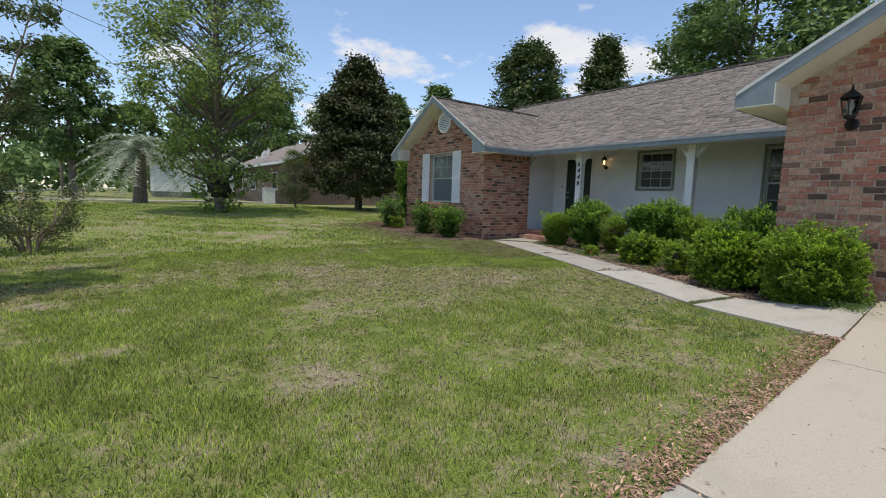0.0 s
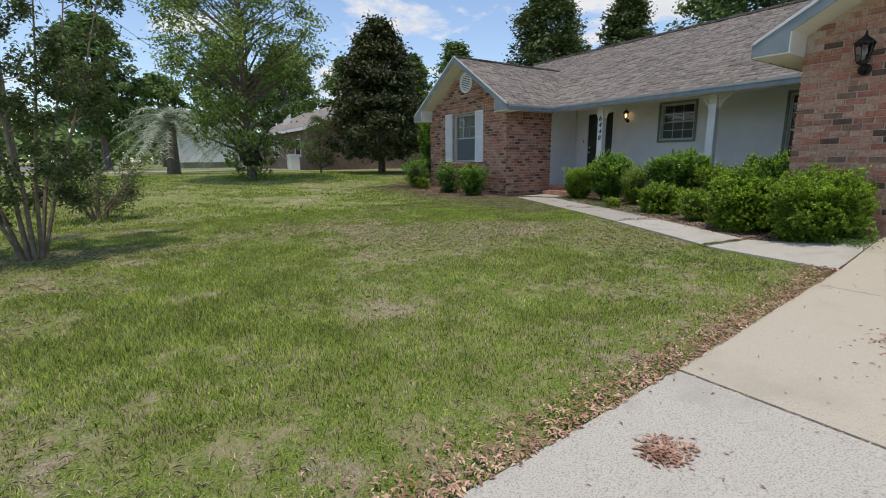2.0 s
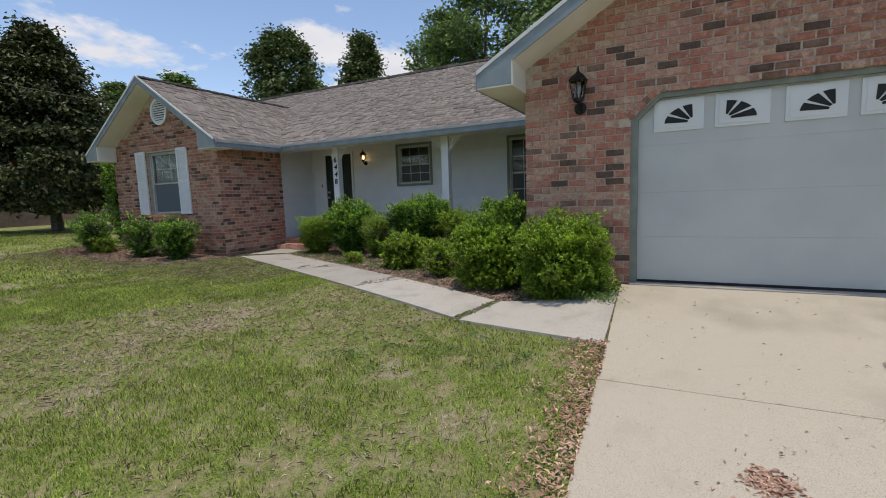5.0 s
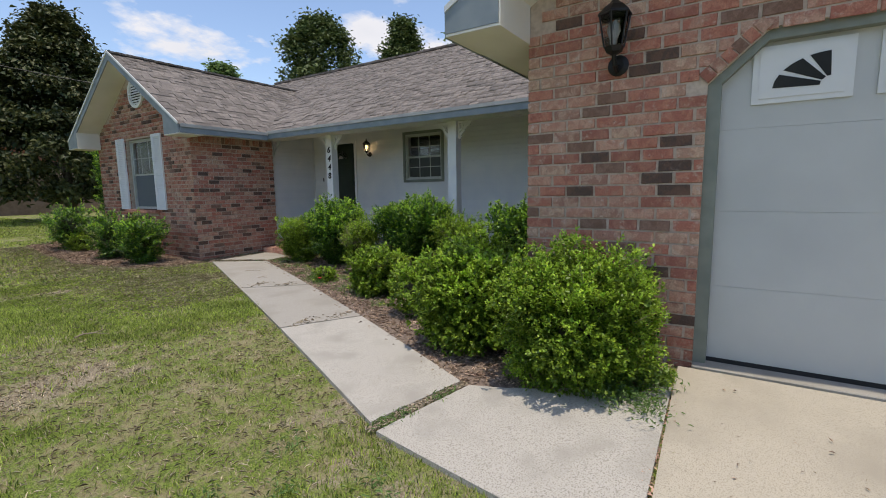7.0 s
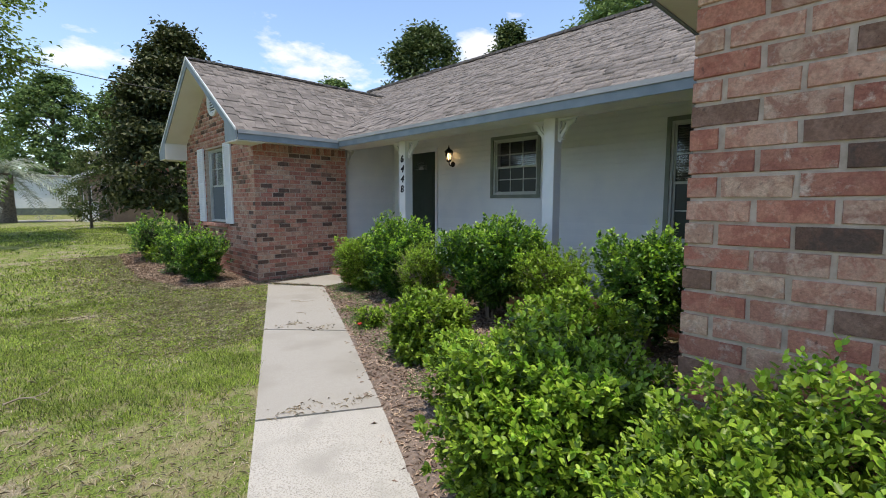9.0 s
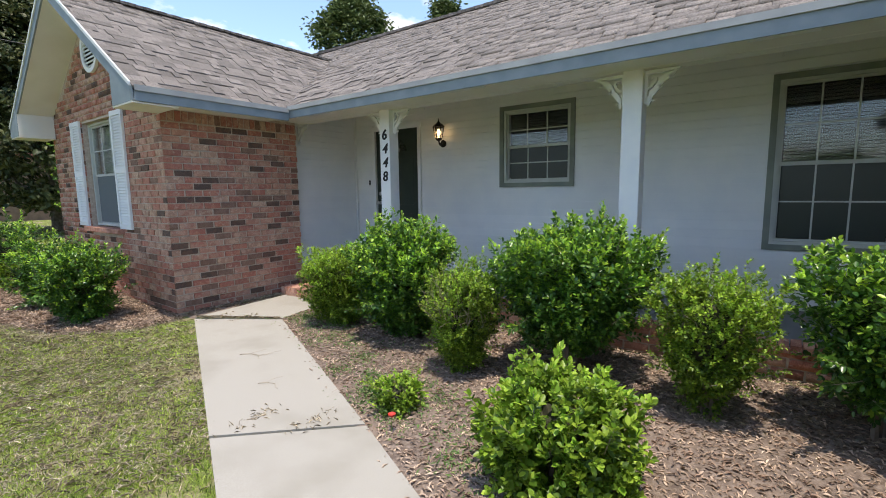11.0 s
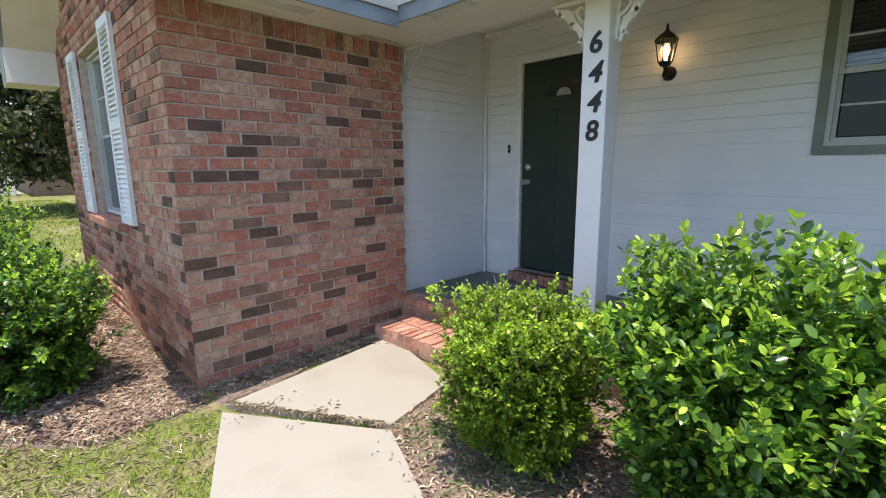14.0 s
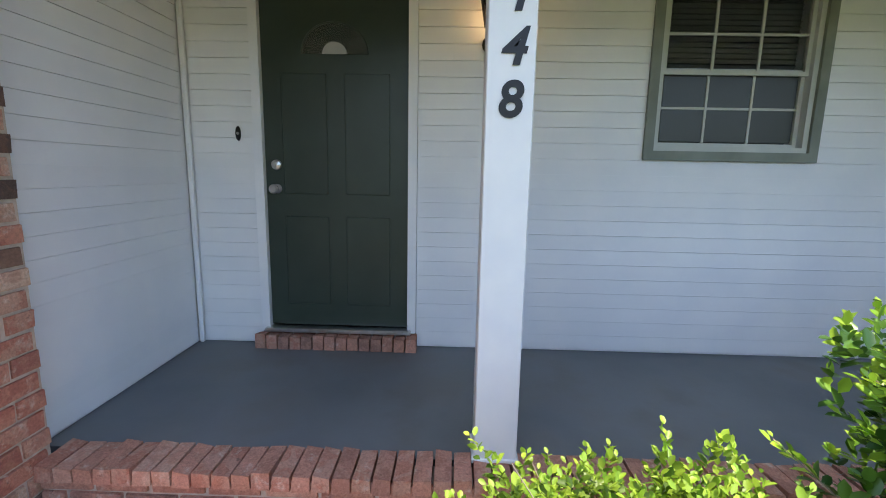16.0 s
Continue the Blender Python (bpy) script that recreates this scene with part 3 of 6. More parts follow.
wall_wing = struct("wall_wing_front", "red and brown brick gable wall with a shuttered window")
part("backing", boxes((WF + 0.008, WF + 0.22, WS + 0.008, 11.05, 0.1, 2.84), (WF + 0.008, WF + 0.22, 12.22, 13.62, 0.1, 2.84),
                      (WF + 0.008, WF + 0.22, 11.05, 12.22, 0.1, 1.26), (WF + 0.008, WF + 0.22, 11.05, 12.22, 2.78, 2.84)), M["mortar"], wall_wing)
bm = bmesh.new()
prism(bm, [(WS + 0.008, 2.84), (13.62, 2.84), (13.62, 2.92), (11.545, 4.30), (WS + 0.008, 2.98)], "x", WF + 0.008, WF + 0.22)
part("gable_backing", bm, M["mortar"], wall_wing)
wall_side = struct("wall_wing_side", "red and brown brick return wall beside the porch")
part("backing", boxes((WF + 0.221, 10.29, WS + 0.008, WS + 0.1, 0.1, 2.84)), M["mortar"], wall_side)
wall_garage = struct("wall_garage_front", "red and brown brick garage front with a cut-corner opening")
GL, GR = 2.21, -2.9
bm = boxes((G + 0.008, G + 0.22, 1.03, GL - 0.008, 0.1, 2.9), (G + 0.008, G + 0.22, GR, -1.63, 0.1, 2.9), (G + 0.008, G + 0.22, -1.63, 1.03, 2.5, 2.9))
prism(bm, [(1.03, 2.22), (1.03, 2.5), (0.72, 2.5)], "x", G + 0.008, G + 0.22)
prism(bm, [(-1.63, 2.22), (-1.63, 2.5), (-1.32, 2.5)], "x", G + 0.008, G + 0.22)
prism(bm, [(GR, 2.9), (GL - 0.008, 2.9), (GL - 0.008, 3.03), (-0.29, 4.4), (GR, 3.0)], "x", G + 0.008, G + 0.22)
part("backing", bm, M["mortar"], wall_garage)
part("side_backing", boxes((G + 0.22, PW, GL - 0.2, GL - 0.008, 0.1, ZC + 0.03)), M["mortar"], wall_garage)
wall_porch = struct("wall_porch_back", "white painted lap siding behind the porch")
DOOR = (8.30, 9.31, 0.53, 2.76)
W2 = (5.955, 6.875, 1.825, 2.765)
W3 = (3.02, 3.92, 1.17, 2.725)


def holed(y0, y1, z0, z1, holes, x0, x1):
    """Boxes that fill a wall of y and z around its openings."""
    ys = sorted({y0, y1, *[h[0] for h in holes], *[h[1] for h in holes]})
    out = []
    for a, b in zip(ys, ys[1:]):
        m = (a + b) / 2
        cut = sorted((h[2], h[3]) for h in holes if h[0] < m < h[1])
        z = z0
        for c0, c1 in cut:
            if c0 > z:
                out.append((x0, x1, a, b, z, c0))
            z = c1
        if z < z1:
            out.append((x0, x1, a, b, z, z1))
    return out


part("backing", boxes(*holed(2.2, 9.74, 0.3, ZC + 0.1, [DOOR, W2, W3], PW + 0.012, PW + 0.2)), M["white"], wall_porch)
wall_nook = struct("wall_porch_side", "white painted lap siding at the side of the front door")
part("backing", boxes((10.29, PW + 0.2, 9.752, 9.95, 0.3, ZC + 0.1)), M["white"], wall_nook)
BH = 0.094
z = 0.545
while z < ZC - 0.06:
    h = min(BH, ZC - 0.005 - z)
    cuts = [q for q in (DOOR, W2, W3) if q[2] < z + h and q[3] > z]
    y = 2.21
    for c in sorted(cuts):
        c0, c1 = c[0] - 0.0, c[1] + 0.0
        bm = bmesh.new()
        prism(bm, [(PW - 0.003, z), (PW + 0.014, z), (PW + 0.014, z + h - 0.002), (PW + 0.001, z + h - 0.002)], "y", y + 0.002, c0 - 0.002)
        part("board", bm, M["siding"], wall_porch)
        y = c1
    bm = bmesh.new()
    prism(bm, [(PW - 0.003, z), (PW + 0.014, z), (PW + 0.014, z + h - 0.002), (PW + 0.001, z + h - 0.002)], "y", y + 0.002, 9.70)
    part("board", bm, M["siding"], wall_porch)
    bm = bmesh.new()
    prism(bm, [(9.737, z), (9.754, z), (9.754, z + h - 0.002), (9.741, z + h - 0.002)], "x", 10.31, PW - 0.03)
    part("board", bm, M["siding"], wall_nook)
    z += BH
part("corner_bead", boxes((PW - 0.032, PW - 0.004, 9.705, 9.735, 0.53, ZC - 0.005), bev=0.006), M["white"], wall_porch)
# the closed body of the house behind what shows
body = struct("wall_house_body", "plain outer walls of the house")
part("shell", boxes((PW + 0.2, PW + 0.3, 14.0 - 0.3, 14.0 - 0.1, 0.1, 2.84), (17.8, 18.0, -3.0, 13.9, 0.1, 2.84), (G + 0.25, 17.8, -3.0, -2.8, 0.1, 2.84), (WF + 0.22, 17.8, 13.5, 13.62, 0.1, 2.86),
                    (9.0, 17.9, -2.9, 13.6, 0.12, 0.2)), M["brick_far"], body)
# unseen divider added inside, coloured near-black for unlit rooms
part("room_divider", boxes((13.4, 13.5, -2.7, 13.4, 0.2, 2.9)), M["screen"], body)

# ---- porch ----
porch = struct("porch_floor", "raised porch floor painted dull grey")
part("floor_slab", boxes((10.38, PW + 0.012, 2.21, 9.75, 0.2, 0.53)), M["porch"], porch)
part("riser_backing", boxes((10.225, 10.38, 2.25, 9.60, 0.1, 0.50)), M["mortar"], porch)
step = thing("porch_step", (0, 0, 0), "low red brick step at the edge of the walk", "step")
tagged(step, kind="structure")
part("step_core", boxes((9.80, 10.20, 8.47, 9.44, 0.2, 0.418)), M["mortar"], step)

# ---- roofs ----
SL, SW, SG = 0.566, 0.66, 0.575
ZE = 2.87
roof = struct("roof_main", "weathered grey-brown shingle roof over the porch")
bm = bmesh.new()
prism(bm, [(9.85, ZE - 0.03), (14.0, ZE - 0.03 + SL * 4.15), (18.15, ZE - 0.03), (18.15, ZE - 0.14), (14.0, ZE - 0.14 + SL * 4.15), (9.85, ZE - 0.14)], "y", -3.25, 14.05)
part("deck", bm, M["roofbase"], roof)
part("gable_end", prism(bmesh.new(), [(10.2, 2.8), (17.9, 2.8), (14.0, 4.98)], "y", 13.5, 13.62), M["white"], roof)
roofw = struct("roof_wing", "weathered grey-brown shingle gable roof")
YC, YR = 11.545, 9.12
ZR = 2.84 + SW * (YC - YR)
bm = bmesh.new()
prism(bm, [(YR, 2.81), (YC, ZR - 0.03), (2 * YC - YR, 2.81), (2 * YC - YR, 2.75), (YC, ZR - 0.10), (YR, 2.75)], "x", 8.045, 10.32)
prism(bm, [(9.96, 2.81 + SW * (9.96 - YR)), (YC, ZR - 0.03), (2 * YC - YR, 2.81), (2 * YC - YR, 2.75), (YC, ZR - 0.10), (9.96, 2.75 + SW * (9.96 - YR))], "x", 10.32, 12.9)
part("deck", bm, M["roofbase"], roofw)
roofg = struct("roof_garage", "weathered grey-brown shingle roof over the garage")
YG, GE = -0.29, 2.62
ZG = 2.85 + SG * (GE - YG)
bm = bmesh.new()
prism(bm, [(GE, 2.85), (YG, ZG), (2 * YG - GE, 2.85), (2 * YG - GE, 2.77), (YG, ZG - 0.08), (GE, 2.77)], "x", 6.56, 13.4)
part("deck", bm, M["shingle"], roofg)


def rake(parent, x0, x1, ye, yc, ze, zc, wall_x):
    """Barge boards, edge strip, sloping soffit and boxed ends of one gable front."""
    for sgn in (1, -1):
        e = ye if sgn == 1 else 2 * yc - ye
        bm = bmesh.new()
        prism(bm, [(e, ze - 0.17), (yc, zc - 0.17), (yc, zc - 0.02), (e, ze - 0.02)], "x", x0, x0 + 0.02)
        part("barge_board", bm, M["bluegrey"], parent, "blue-grey painted barge board")
        bm = bmesh.new()
        prism(bm, [(e, ze - 0.03), (yc, zc - 0.03), (yc, zc + 0.012), (e, ze + 0.012)], "x", x0 - 0.014, x0 + 0.004)
        part("drip_edge", bm, M["garage_trim"], parent, "pale grey metal drip edge")
        bm = bmesh.new()
        prism(bm, [(e, ze - 0.165), (yc, zc - 0.165), (yc, zc - 0.15), (e, ze - 0.15)], "x", x0 + 0.021, wall_x + 0.01)
        part("rake_soffit", bm, M["soffit"], parent, "cream painted sloping soffit")
        w = e + (0.49 if ye < yc else -0.41) * sgn
        slope = (zc - ze) / abs(yc - ye)
        part("end_cheek", boxes((x0 + 0.002, wall_x - 0.004, min(w, w - 0.012 * (1 if w < e else -1)), max(w, w - 0.012 * (1 if w < e else -1)), ze - 0.192, ze - 0.155 + slope * abs(w - e))), M["soffit"], parent, "cream painted inner cheek of the boxed eave end")
        bm = bmesh.new()
        prism(bm, [(e, ze - 0.172), (e, ze - 0.02), (w, ze - 0.02 + slope * abs(w - e)), (w, ze - 0.172)], "x", x0 - 0.004, x0 - 0.0005)
        part("end_panel", bm, M["bluegrey"], parent, "blue-grey boxed eave end")
        part("end_soffit", boxes((x0, wall_x - 0.002, min(e, w), max(e, w), ze - 0.19, ze - 0.174)), M["soffit"], parent, "cream painted boxed eave end")


rake(roofw, 8.02, 9.0, YR, YC, 2.84, ZR, WF)
rake(roofg, 6.54, 9.0, GE, YG, 2.85, ZG, G)
# eaves
part("fascia", boxes((9.832, 9.85, 2.62, YR - 0.0, 2.70, 2.80)), M["bluegrey"], roof, "blue-grey painted fascia board")
part("drip_edge", boxes((9.815, 9.832, 2.62, YR, 2.80, 2.852)), M["greydrip"], roof, "pale grey metal drip edge")
part("fascia", boxes((8.045, 9.832, YR - 0.018, YR, 2.67, 2.77)), M["bluegrey"], roofw, "blue-grey painted fascia board")
part("drip_edge", boxes((8.045, 9.82, YR - 0.035, YR - 0.018, 2.768, 2.825)), M["greydrip"], roofw, "pale grey metal drip edge")
part("side_fascia", boxes((6.56, 9.85, GE, GE + 0.02, 2.66, 2.84)), M["bluegrey"], roofg, "blue-grey painted fascia board")
part("side_soffit", boxes((7.0, 9.85, GL, GE, 2.666, 2.68)), M["soffit"], roofg, "cream painted soffit")
ceiling = boxes((9.85, 10.33, 2.21, 9.75, ZT, ZT + 0.02), (10.505, PW + 0.012, 2.21, 9.75, ZC, ZC + 0.02), (8.06, 9.85, YR, WS - 0.002, ZT - 0.03, ZT - 0.01), (9.85, 10.29, YR, 9.75, ZT + 0.021, ZT + 0.04))
part("ceiling", ceiling, M["soffit"], None, "cream painted porch ceiling and soffit", "structure")
part("ceiling_beam", boxes((10.33, 10.50, 2.21, 9.73, ZT - 0.004, ZC + 0.02), bev=0.003), M["soffit"], None, "cream painted porch beam", "structure")
part("frieze", boxes((PW - 0.03, PW + 0.01, 2.21, 9.72, ZC - 0.05, ZC - 0.001), bev=0.004), M["white"], wall_porch)
for y in (8.75, 6.45, 3.9):
    v = thing("soffit_vent", (10.0, y, ZT), "flat slotted metal vent in the soffit", "vent", "soffit vents")
    part("vent_frame", boxes((-0.055, 0.055, -0.21, 0.21, -0.006, 0.0)), M["garage_trim"], v)
    for k in range(5):
        part("slat", boxes((-0.042 + k * 0.018, -0.032 + k * 0.018, -0.19, 0.19, -0.012, -0.006)), M["garage_trim"], v)
v = thing("soffit_vent", (9.1, 9.36, ZT - 0.03), "flat slotted metal vent in the soffit", "vent", "soffit vents")
part("vent_frame", boxes((-0.21, 0.21, -0.055, 0.055, -0.006, 0.0)), M["garage_trim"], v)
for k in range(5):
    part("slat", boxes((-0.19, 0.19, -0.042 + k * 0.018, -0.032 + k * 0.018, -0.012, -0.006)), M["garage_trim"], v)


# ---- openings ----
def window(name, x, y0, y1, z0, z1, trim, label, cols=3, lower=True, trim_w=0.055, blinds=True, slat_z=None):
    """A sash window in a wall that faces -x: casing, two sashes with bars and panes, a blind behind."""
    w = struct(name, label)
    t = trim_w
    if trim:
        part("window_frame", boxes((x - 0.022, x + 0.05, y0 - t, y0, z0 - t, z1 + t), (x - 0.022, x + 0.05, y1, y1 + t, z0 - t, z1 + t),
                                   (x - 0.022, x + 0.05, y0, y1, z0 - t, z0), (x - 0.022, x + 0.05, y0, y1, z1, z1 + t)), trim, w, "green-grey painted casing")
    part("jamb", boxes((x, x + 0.1, y0, y0 + 0.03, z0, z1), (x, x + 0.1, y1 - 0.03, y1, z0, z1), (x - 0.004, x + 0.1, y0 + 0.03, y1 - 0.03, z0, z0 + 0.03), (x, x + 0.1, y0 + 0.03, y1 - 0.03, z1 - 0.03, z1)), M["sash"] if blinds else M["white"], w, "white window jamb")
    zm = (z0 + z1) / 2
    for nm, xa, a, b, bars in (("upper_sash", x + 0.03, zm - 0.02, z1 - 0.03, True), ("lower_sash", x + 0.055, z0 + 0.03, zm + 0.02, lower)):
        u0, u1 = y0 + 0.03, y1 - 0.03
        s = 0.024 if blinds else 0.032
        bs = [(xa, xa + 0.022, u0, u0 + s, a, b), (xa, xa + 0.022, u1 - s, u1, a, b), (xa, xa + 0.022, u0 + s, u1 - s, a, a + s), (xa, xa + 0.022, u0 + s, u1 - s, b - s, b)]
        rows = 2 if bars else 1
        cc = cols if bars else 1
        for k in range(1, cc):
            yy = u0 + s + (u1 - u0 - 2 * s) * k / cc
            bs.append((xa + 0.004, xa + 0.018, yy - 0.007, yy + 0.007, a + s, b - s))
        if rows == 2:
            zz = (a + b) / 2
            bs.append((xa + 0.005, xa + 0.017, u0 + s, u1 - s, zz - 0.007, zz + 0.007))
        sash = part(nm, boxes(*bs), M["sash"] if blinds else M["white"], w, "weathered white sash" if blinds else "white sash")
        for k in range(cc):
            for r in range(rows):
                ya, yb = (u0 + s + (u1 - u0 - 2 * s) * q / cc for q in (k, k + 1))
                za, zb = (a + s + (b - a - 2 * s) * q / rows for q in (r, r + 1))
                p = part("pane", boxes((xa + 0.009, xa + 0.012, ya + 0.008, yb - 0.008, za + 0.008, zb - 0.008)), M["mesh_screen"] if blinds and nm == "lower_sash" else M["glass"], sash)
                p.visible_shadow = False
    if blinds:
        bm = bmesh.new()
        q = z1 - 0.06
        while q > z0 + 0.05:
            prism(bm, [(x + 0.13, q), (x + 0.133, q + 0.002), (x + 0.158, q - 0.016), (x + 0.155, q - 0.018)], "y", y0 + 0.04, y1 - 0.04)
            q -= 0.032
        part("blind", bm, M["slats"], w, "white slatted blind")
    # sheet added behind the sashes; its black stands for the unlit room
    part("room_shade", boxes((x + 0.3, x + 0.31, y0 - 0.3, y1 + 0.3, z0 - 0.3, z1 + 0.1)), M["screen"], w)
    return w


window("window_1", PW - 0.004, *W2[:2], *W2[2:], M["greengrey"], "six-over-six sash window with a green-grey casing")
window("window_2", PW - 0.004, *W3[:2], *W3[2:], M["greengrey"], "tall sash window with a green-grey casing")
ww = window("window_3", WF + 0.07, 11.07, 12.20, 1.29, 2.77, None, "white sash window between louvred shutters", lower=False)
part("curtain", boxes((WF + 0.185, WF + 0.19, 11.1, 12.17, 1.32, 2.72)), M["blind"], ww, "pale closed curtain")
part("insect_screen", boxes((WF + 0.11, WF + 0.111, 11.13, 12.14, 1.34, 2.02)), noise_mat("insect_screen", (0.10, 0.12, 0.13), (0.13, 0.15, 0.16), 200, 0.8, 0), ww, "grey insect screen")
for k in range(6):
    y = 10.98 + k * 0.225
    part("brick", boxes((WF - 0.075, WF + 0.06, y, y + 0.212, 1.205, 1.275), bev=0.005), M["brick_cap"], ww)


def shutter(y0, y1, z0, z1):
    s = thing("window_shutter", (WF - 0.004, (y0 + y1) / 2, z0), "white louvred shutter screwed to the brick", "shutter", "window shutters")
    w, h = (y1 - y0) / 2, z1 - z0
    part("frame", boxes((-0.03, 0, -w, -w + 0.045, 0, h), (-0.03, 0, w - 0.045, w, 0, h), (-0.03, 0, -w + 0.045, w - 0.045, 0, 0.06), (-0.03, 0, -w + 0.045, w - 0.045, h - 0.06, h),
                        (-0.03, 0, -w + 0.045, w - 0.045, h / 2 - 0.03, h / 2 + 0.03), (-0.006, 0, -w + 0.045, w - 0.045, 0.06, h - 0.06)), M["white"], s)
    for a, b in ((0.06, h / 2 - 0.03), (h / 2 + 0.03, h - 0.06)):
        n = int((b - a) / 0.036)
        for k in range(n):
            z = a + (k + 0.5) * (b - a) / n
            bm = bmesh.new()
            prism(bm, [(-0.028, z - 0.014), (-0.024, z - 0.016), (-0.007, z + 0.012), (-0.010, z + 0.014)], "y", -w + 0.046, w - 0.046)
            part("slat", bm, M["white"], s)


shutter(10.64, 11.02, 1.28, 2.82)
shutter(12.25, 12.63, 1.28, 2.82)

gv = thing("gable_vent", (WF - 0.01, 11.5, 3.70), "round white louvred vent high in the brick gable", "vent")
tagged(gv, kind="structure")
bm = bmesh.new()
n = 28
R0, R1 = 0.31, 0.25
ring = [[bm.verts.new((xx, r * math.cos(k * math.tau / n), r * math.sin(k * math.tau / n))) for k in range(n)] for xx, r in ((0.01, R0), (-0.03, R0), (-0.03, R1), (0.01, R1))]
for a, b in zip(ring, ring[1:]):
    for k in range(n):
        bm.faces.new((a[k], a[(k + 1) % n], b[(k + 1) % n], b[k]))
bmesh.ops.recalc_face_normals(bm, faces=bm.faces)
part("vent_frame", bm, M["white"], gv)
for k in range(9):
    z = -0.21 + k * 0.0525
    w = math.sqrt(R1 ** 2 - z ** 2)
    bm = bmesh.new()
    prism(bm, [(-0.024, z - 0.02), (-0.018, z - 0.024), (0.004, z + 0.012), (0.0, z + 0.016)], "y", -w, w)
    part("slat", bm, M["white"], gv)
bm = bmesh.new()
lathe(bm, [(R1, 0.012), (R1, 0.016)], sides=24, axis="x")
# plate coloured near-black for the darkness behind the louvres
part("backing", bm, M["screen"], gv)

# front door
door = struct("door_1", "dark green steel front door with a small fan light")
part("door_casing", boxes((PW - 0.03, PW + 0.06, 8.30, 8.355, 0.63, 2.70), (PW - 0.03, PW + 0.06, 9.255, 9.31, 0.63, 2.70), (PW - 0.03, PW + 0.06, 8.30, 9.31, 2.70, 2.76)), M["white"], door, "white door casing")
part("threshold", boxes((PW - 0.06, PW + 0.06, 8.33, 9.28, 0.625, 0.652), bev=0.004), M["metal"], door, "worn metal threshold")
bm = boxes((PW + 0.012, PW + 0.05, 8.355, 9.255, 0.66, 2.70))
leaf = part("door_leaf", bm, M["door"], door)
for ya, yb, za, zb in ((8.47, 8.75, 0.80, 1.38), (8.86, 9.14, 0.80, 1.38), (8.47, 8.75, 1.52, 2.25), (8.86, 9.14, 1.52, 2.25)):
    part("door_panel", boxes((PW + 0.007, PW + 0.012, ya, yb, za, zb), bev=0.004), M["door"], leaf)
bm = bmesh.new()
n = 14
cy, cz, rr = 8.805, 2.36, 0.20
outer = [(cy + rr * math.cos(math.pi * k / n), cz + rr * math.sin(math.pi * k / n) * 0.9) for k in range(n + 1)]
prism(bm, outer, "x", PW + 0.006, PW + 0.011)
part("fan_light", bm, M["glass"], leaf, "half-round fan light")
for k in range(n):
    (a0, b0), (a1, b1) = outer[k], outer[k + 1]
    if k % 7 == 0:
        bm = bmesh.new()
        tube(bm, [(PW + 0.004, *outer[q]) for q in range(k, min(k + 7, n) + 1)], [0.006] * (min(k + 7, n) - k + 1), 5)
        part("fan_bead", bm, M["door"], leaf)
bm = bmesh.new()
inner = [(cy + 0.075 * math.cos(math.pi * k / 10), cz + 0.07 * math.sin(math.pi * k / 10)) for k in range(11)]
prism(bm, inner, "x", PW + 0.003, PW + 0.006)
part("fan_centre", bm, M["blind"], leaf, "pale half-round centre")
knob = part("door_handle", lathe(bmesh.new(), [(0.012, PW + 0.012), (0.03, PW + 0.006), (0.012, PW - 0.01), (0.012, PW - 0.03), (0.027, PW - 0.04), (0.03, PW - 0.058), (0.018, PW - 0.07)], 9.185, 1.55, 16, "x"), M["metal"], leaf, "round steel door knob")
part("dead_bolt", lathe(bmesh.new(), [(0.032, PW + 0.012), (0.03, PW - 0.004), (0.012, PW - 0.012)], 9.185, 1.70, 16, "x"), M["metal"], leaf, "round steel dead bolt")
bell = thing("doorbell", (PW - 0.008, 9.41, 1.885), "small black oval doorbell on the white wall", "doorbell")
part("plate", lathe(bmesh.new(), [(0.022, 0), (0.02, -0.008)], sides=14, axis="x"), M["black"], bell).scale = (1, 0.75, 2.1)
part("button", lathe(bmesh.new(), [(0.009, -0.008), (0.008, -0.013)], sides=10, axis="x"), M["blind"], bell, "pale button")
outlet = thing("wall_outlet", (PW - 0.008, 7.785, 1.04), "grey metal outdoor outlet cover", "outlet")
part("plate", boxes((-0.012, 0, -0.058, 0.058, -0.036, 0.036), bev=0.004), M["greengrey"], outlet)
for s in (-1, 1):
    part("flap", boxes((-0.018, -0.012, s * 0.028 - 0.02, s * 0.028 + 0.02, -0.026, 0.026), bev=0.003), M["metal"], outlet)

# garage door
gd = struct("door_2", "pale grey panelled garage door with fan lights")
bm = boxes((G + 0.03, G + 0.12, 0.955, 1.03, 0.40, 2.22), (G + 0.03, G + 0.12, -1.63, -1.555, 0.40, 2.22), (G + 0.03, G + 0.12, -1.33, 0.73, 2.435, 2.5))
prism(bm, [(1.03, 2.2205), (0.955, 2.2205), (0.7305, 2.435), (0.7305, 2.5)], "x", G + 0.03, G + 0.12)
prism(bm, [(-1.63, 2.2205), (-1.555, 2.2205), (-1.3305, 2.435), (-1.3305, 2.5)], "x", G + 0.03, G + 0.12)
part("door_frame", bm, M["greengrey"], gd, "green-grey painted door frame")
for k, (za, zb) in enumerate(((0.455, 0.942), (0.9432, 1.432), (1.4332, 1.942), (1.9432, 2.52))):
    lf = part("door_section", boxes((G + 0.10, G + 0.13, -1.56, 0.96, za, zb)), M["garage"], gd)
part("weather_strip", boxes((G + 0.098, G + 0.135, -1.56, 0.96, 0.42, 0.455)), M["rubber"], gd, "black rubber weather strip")
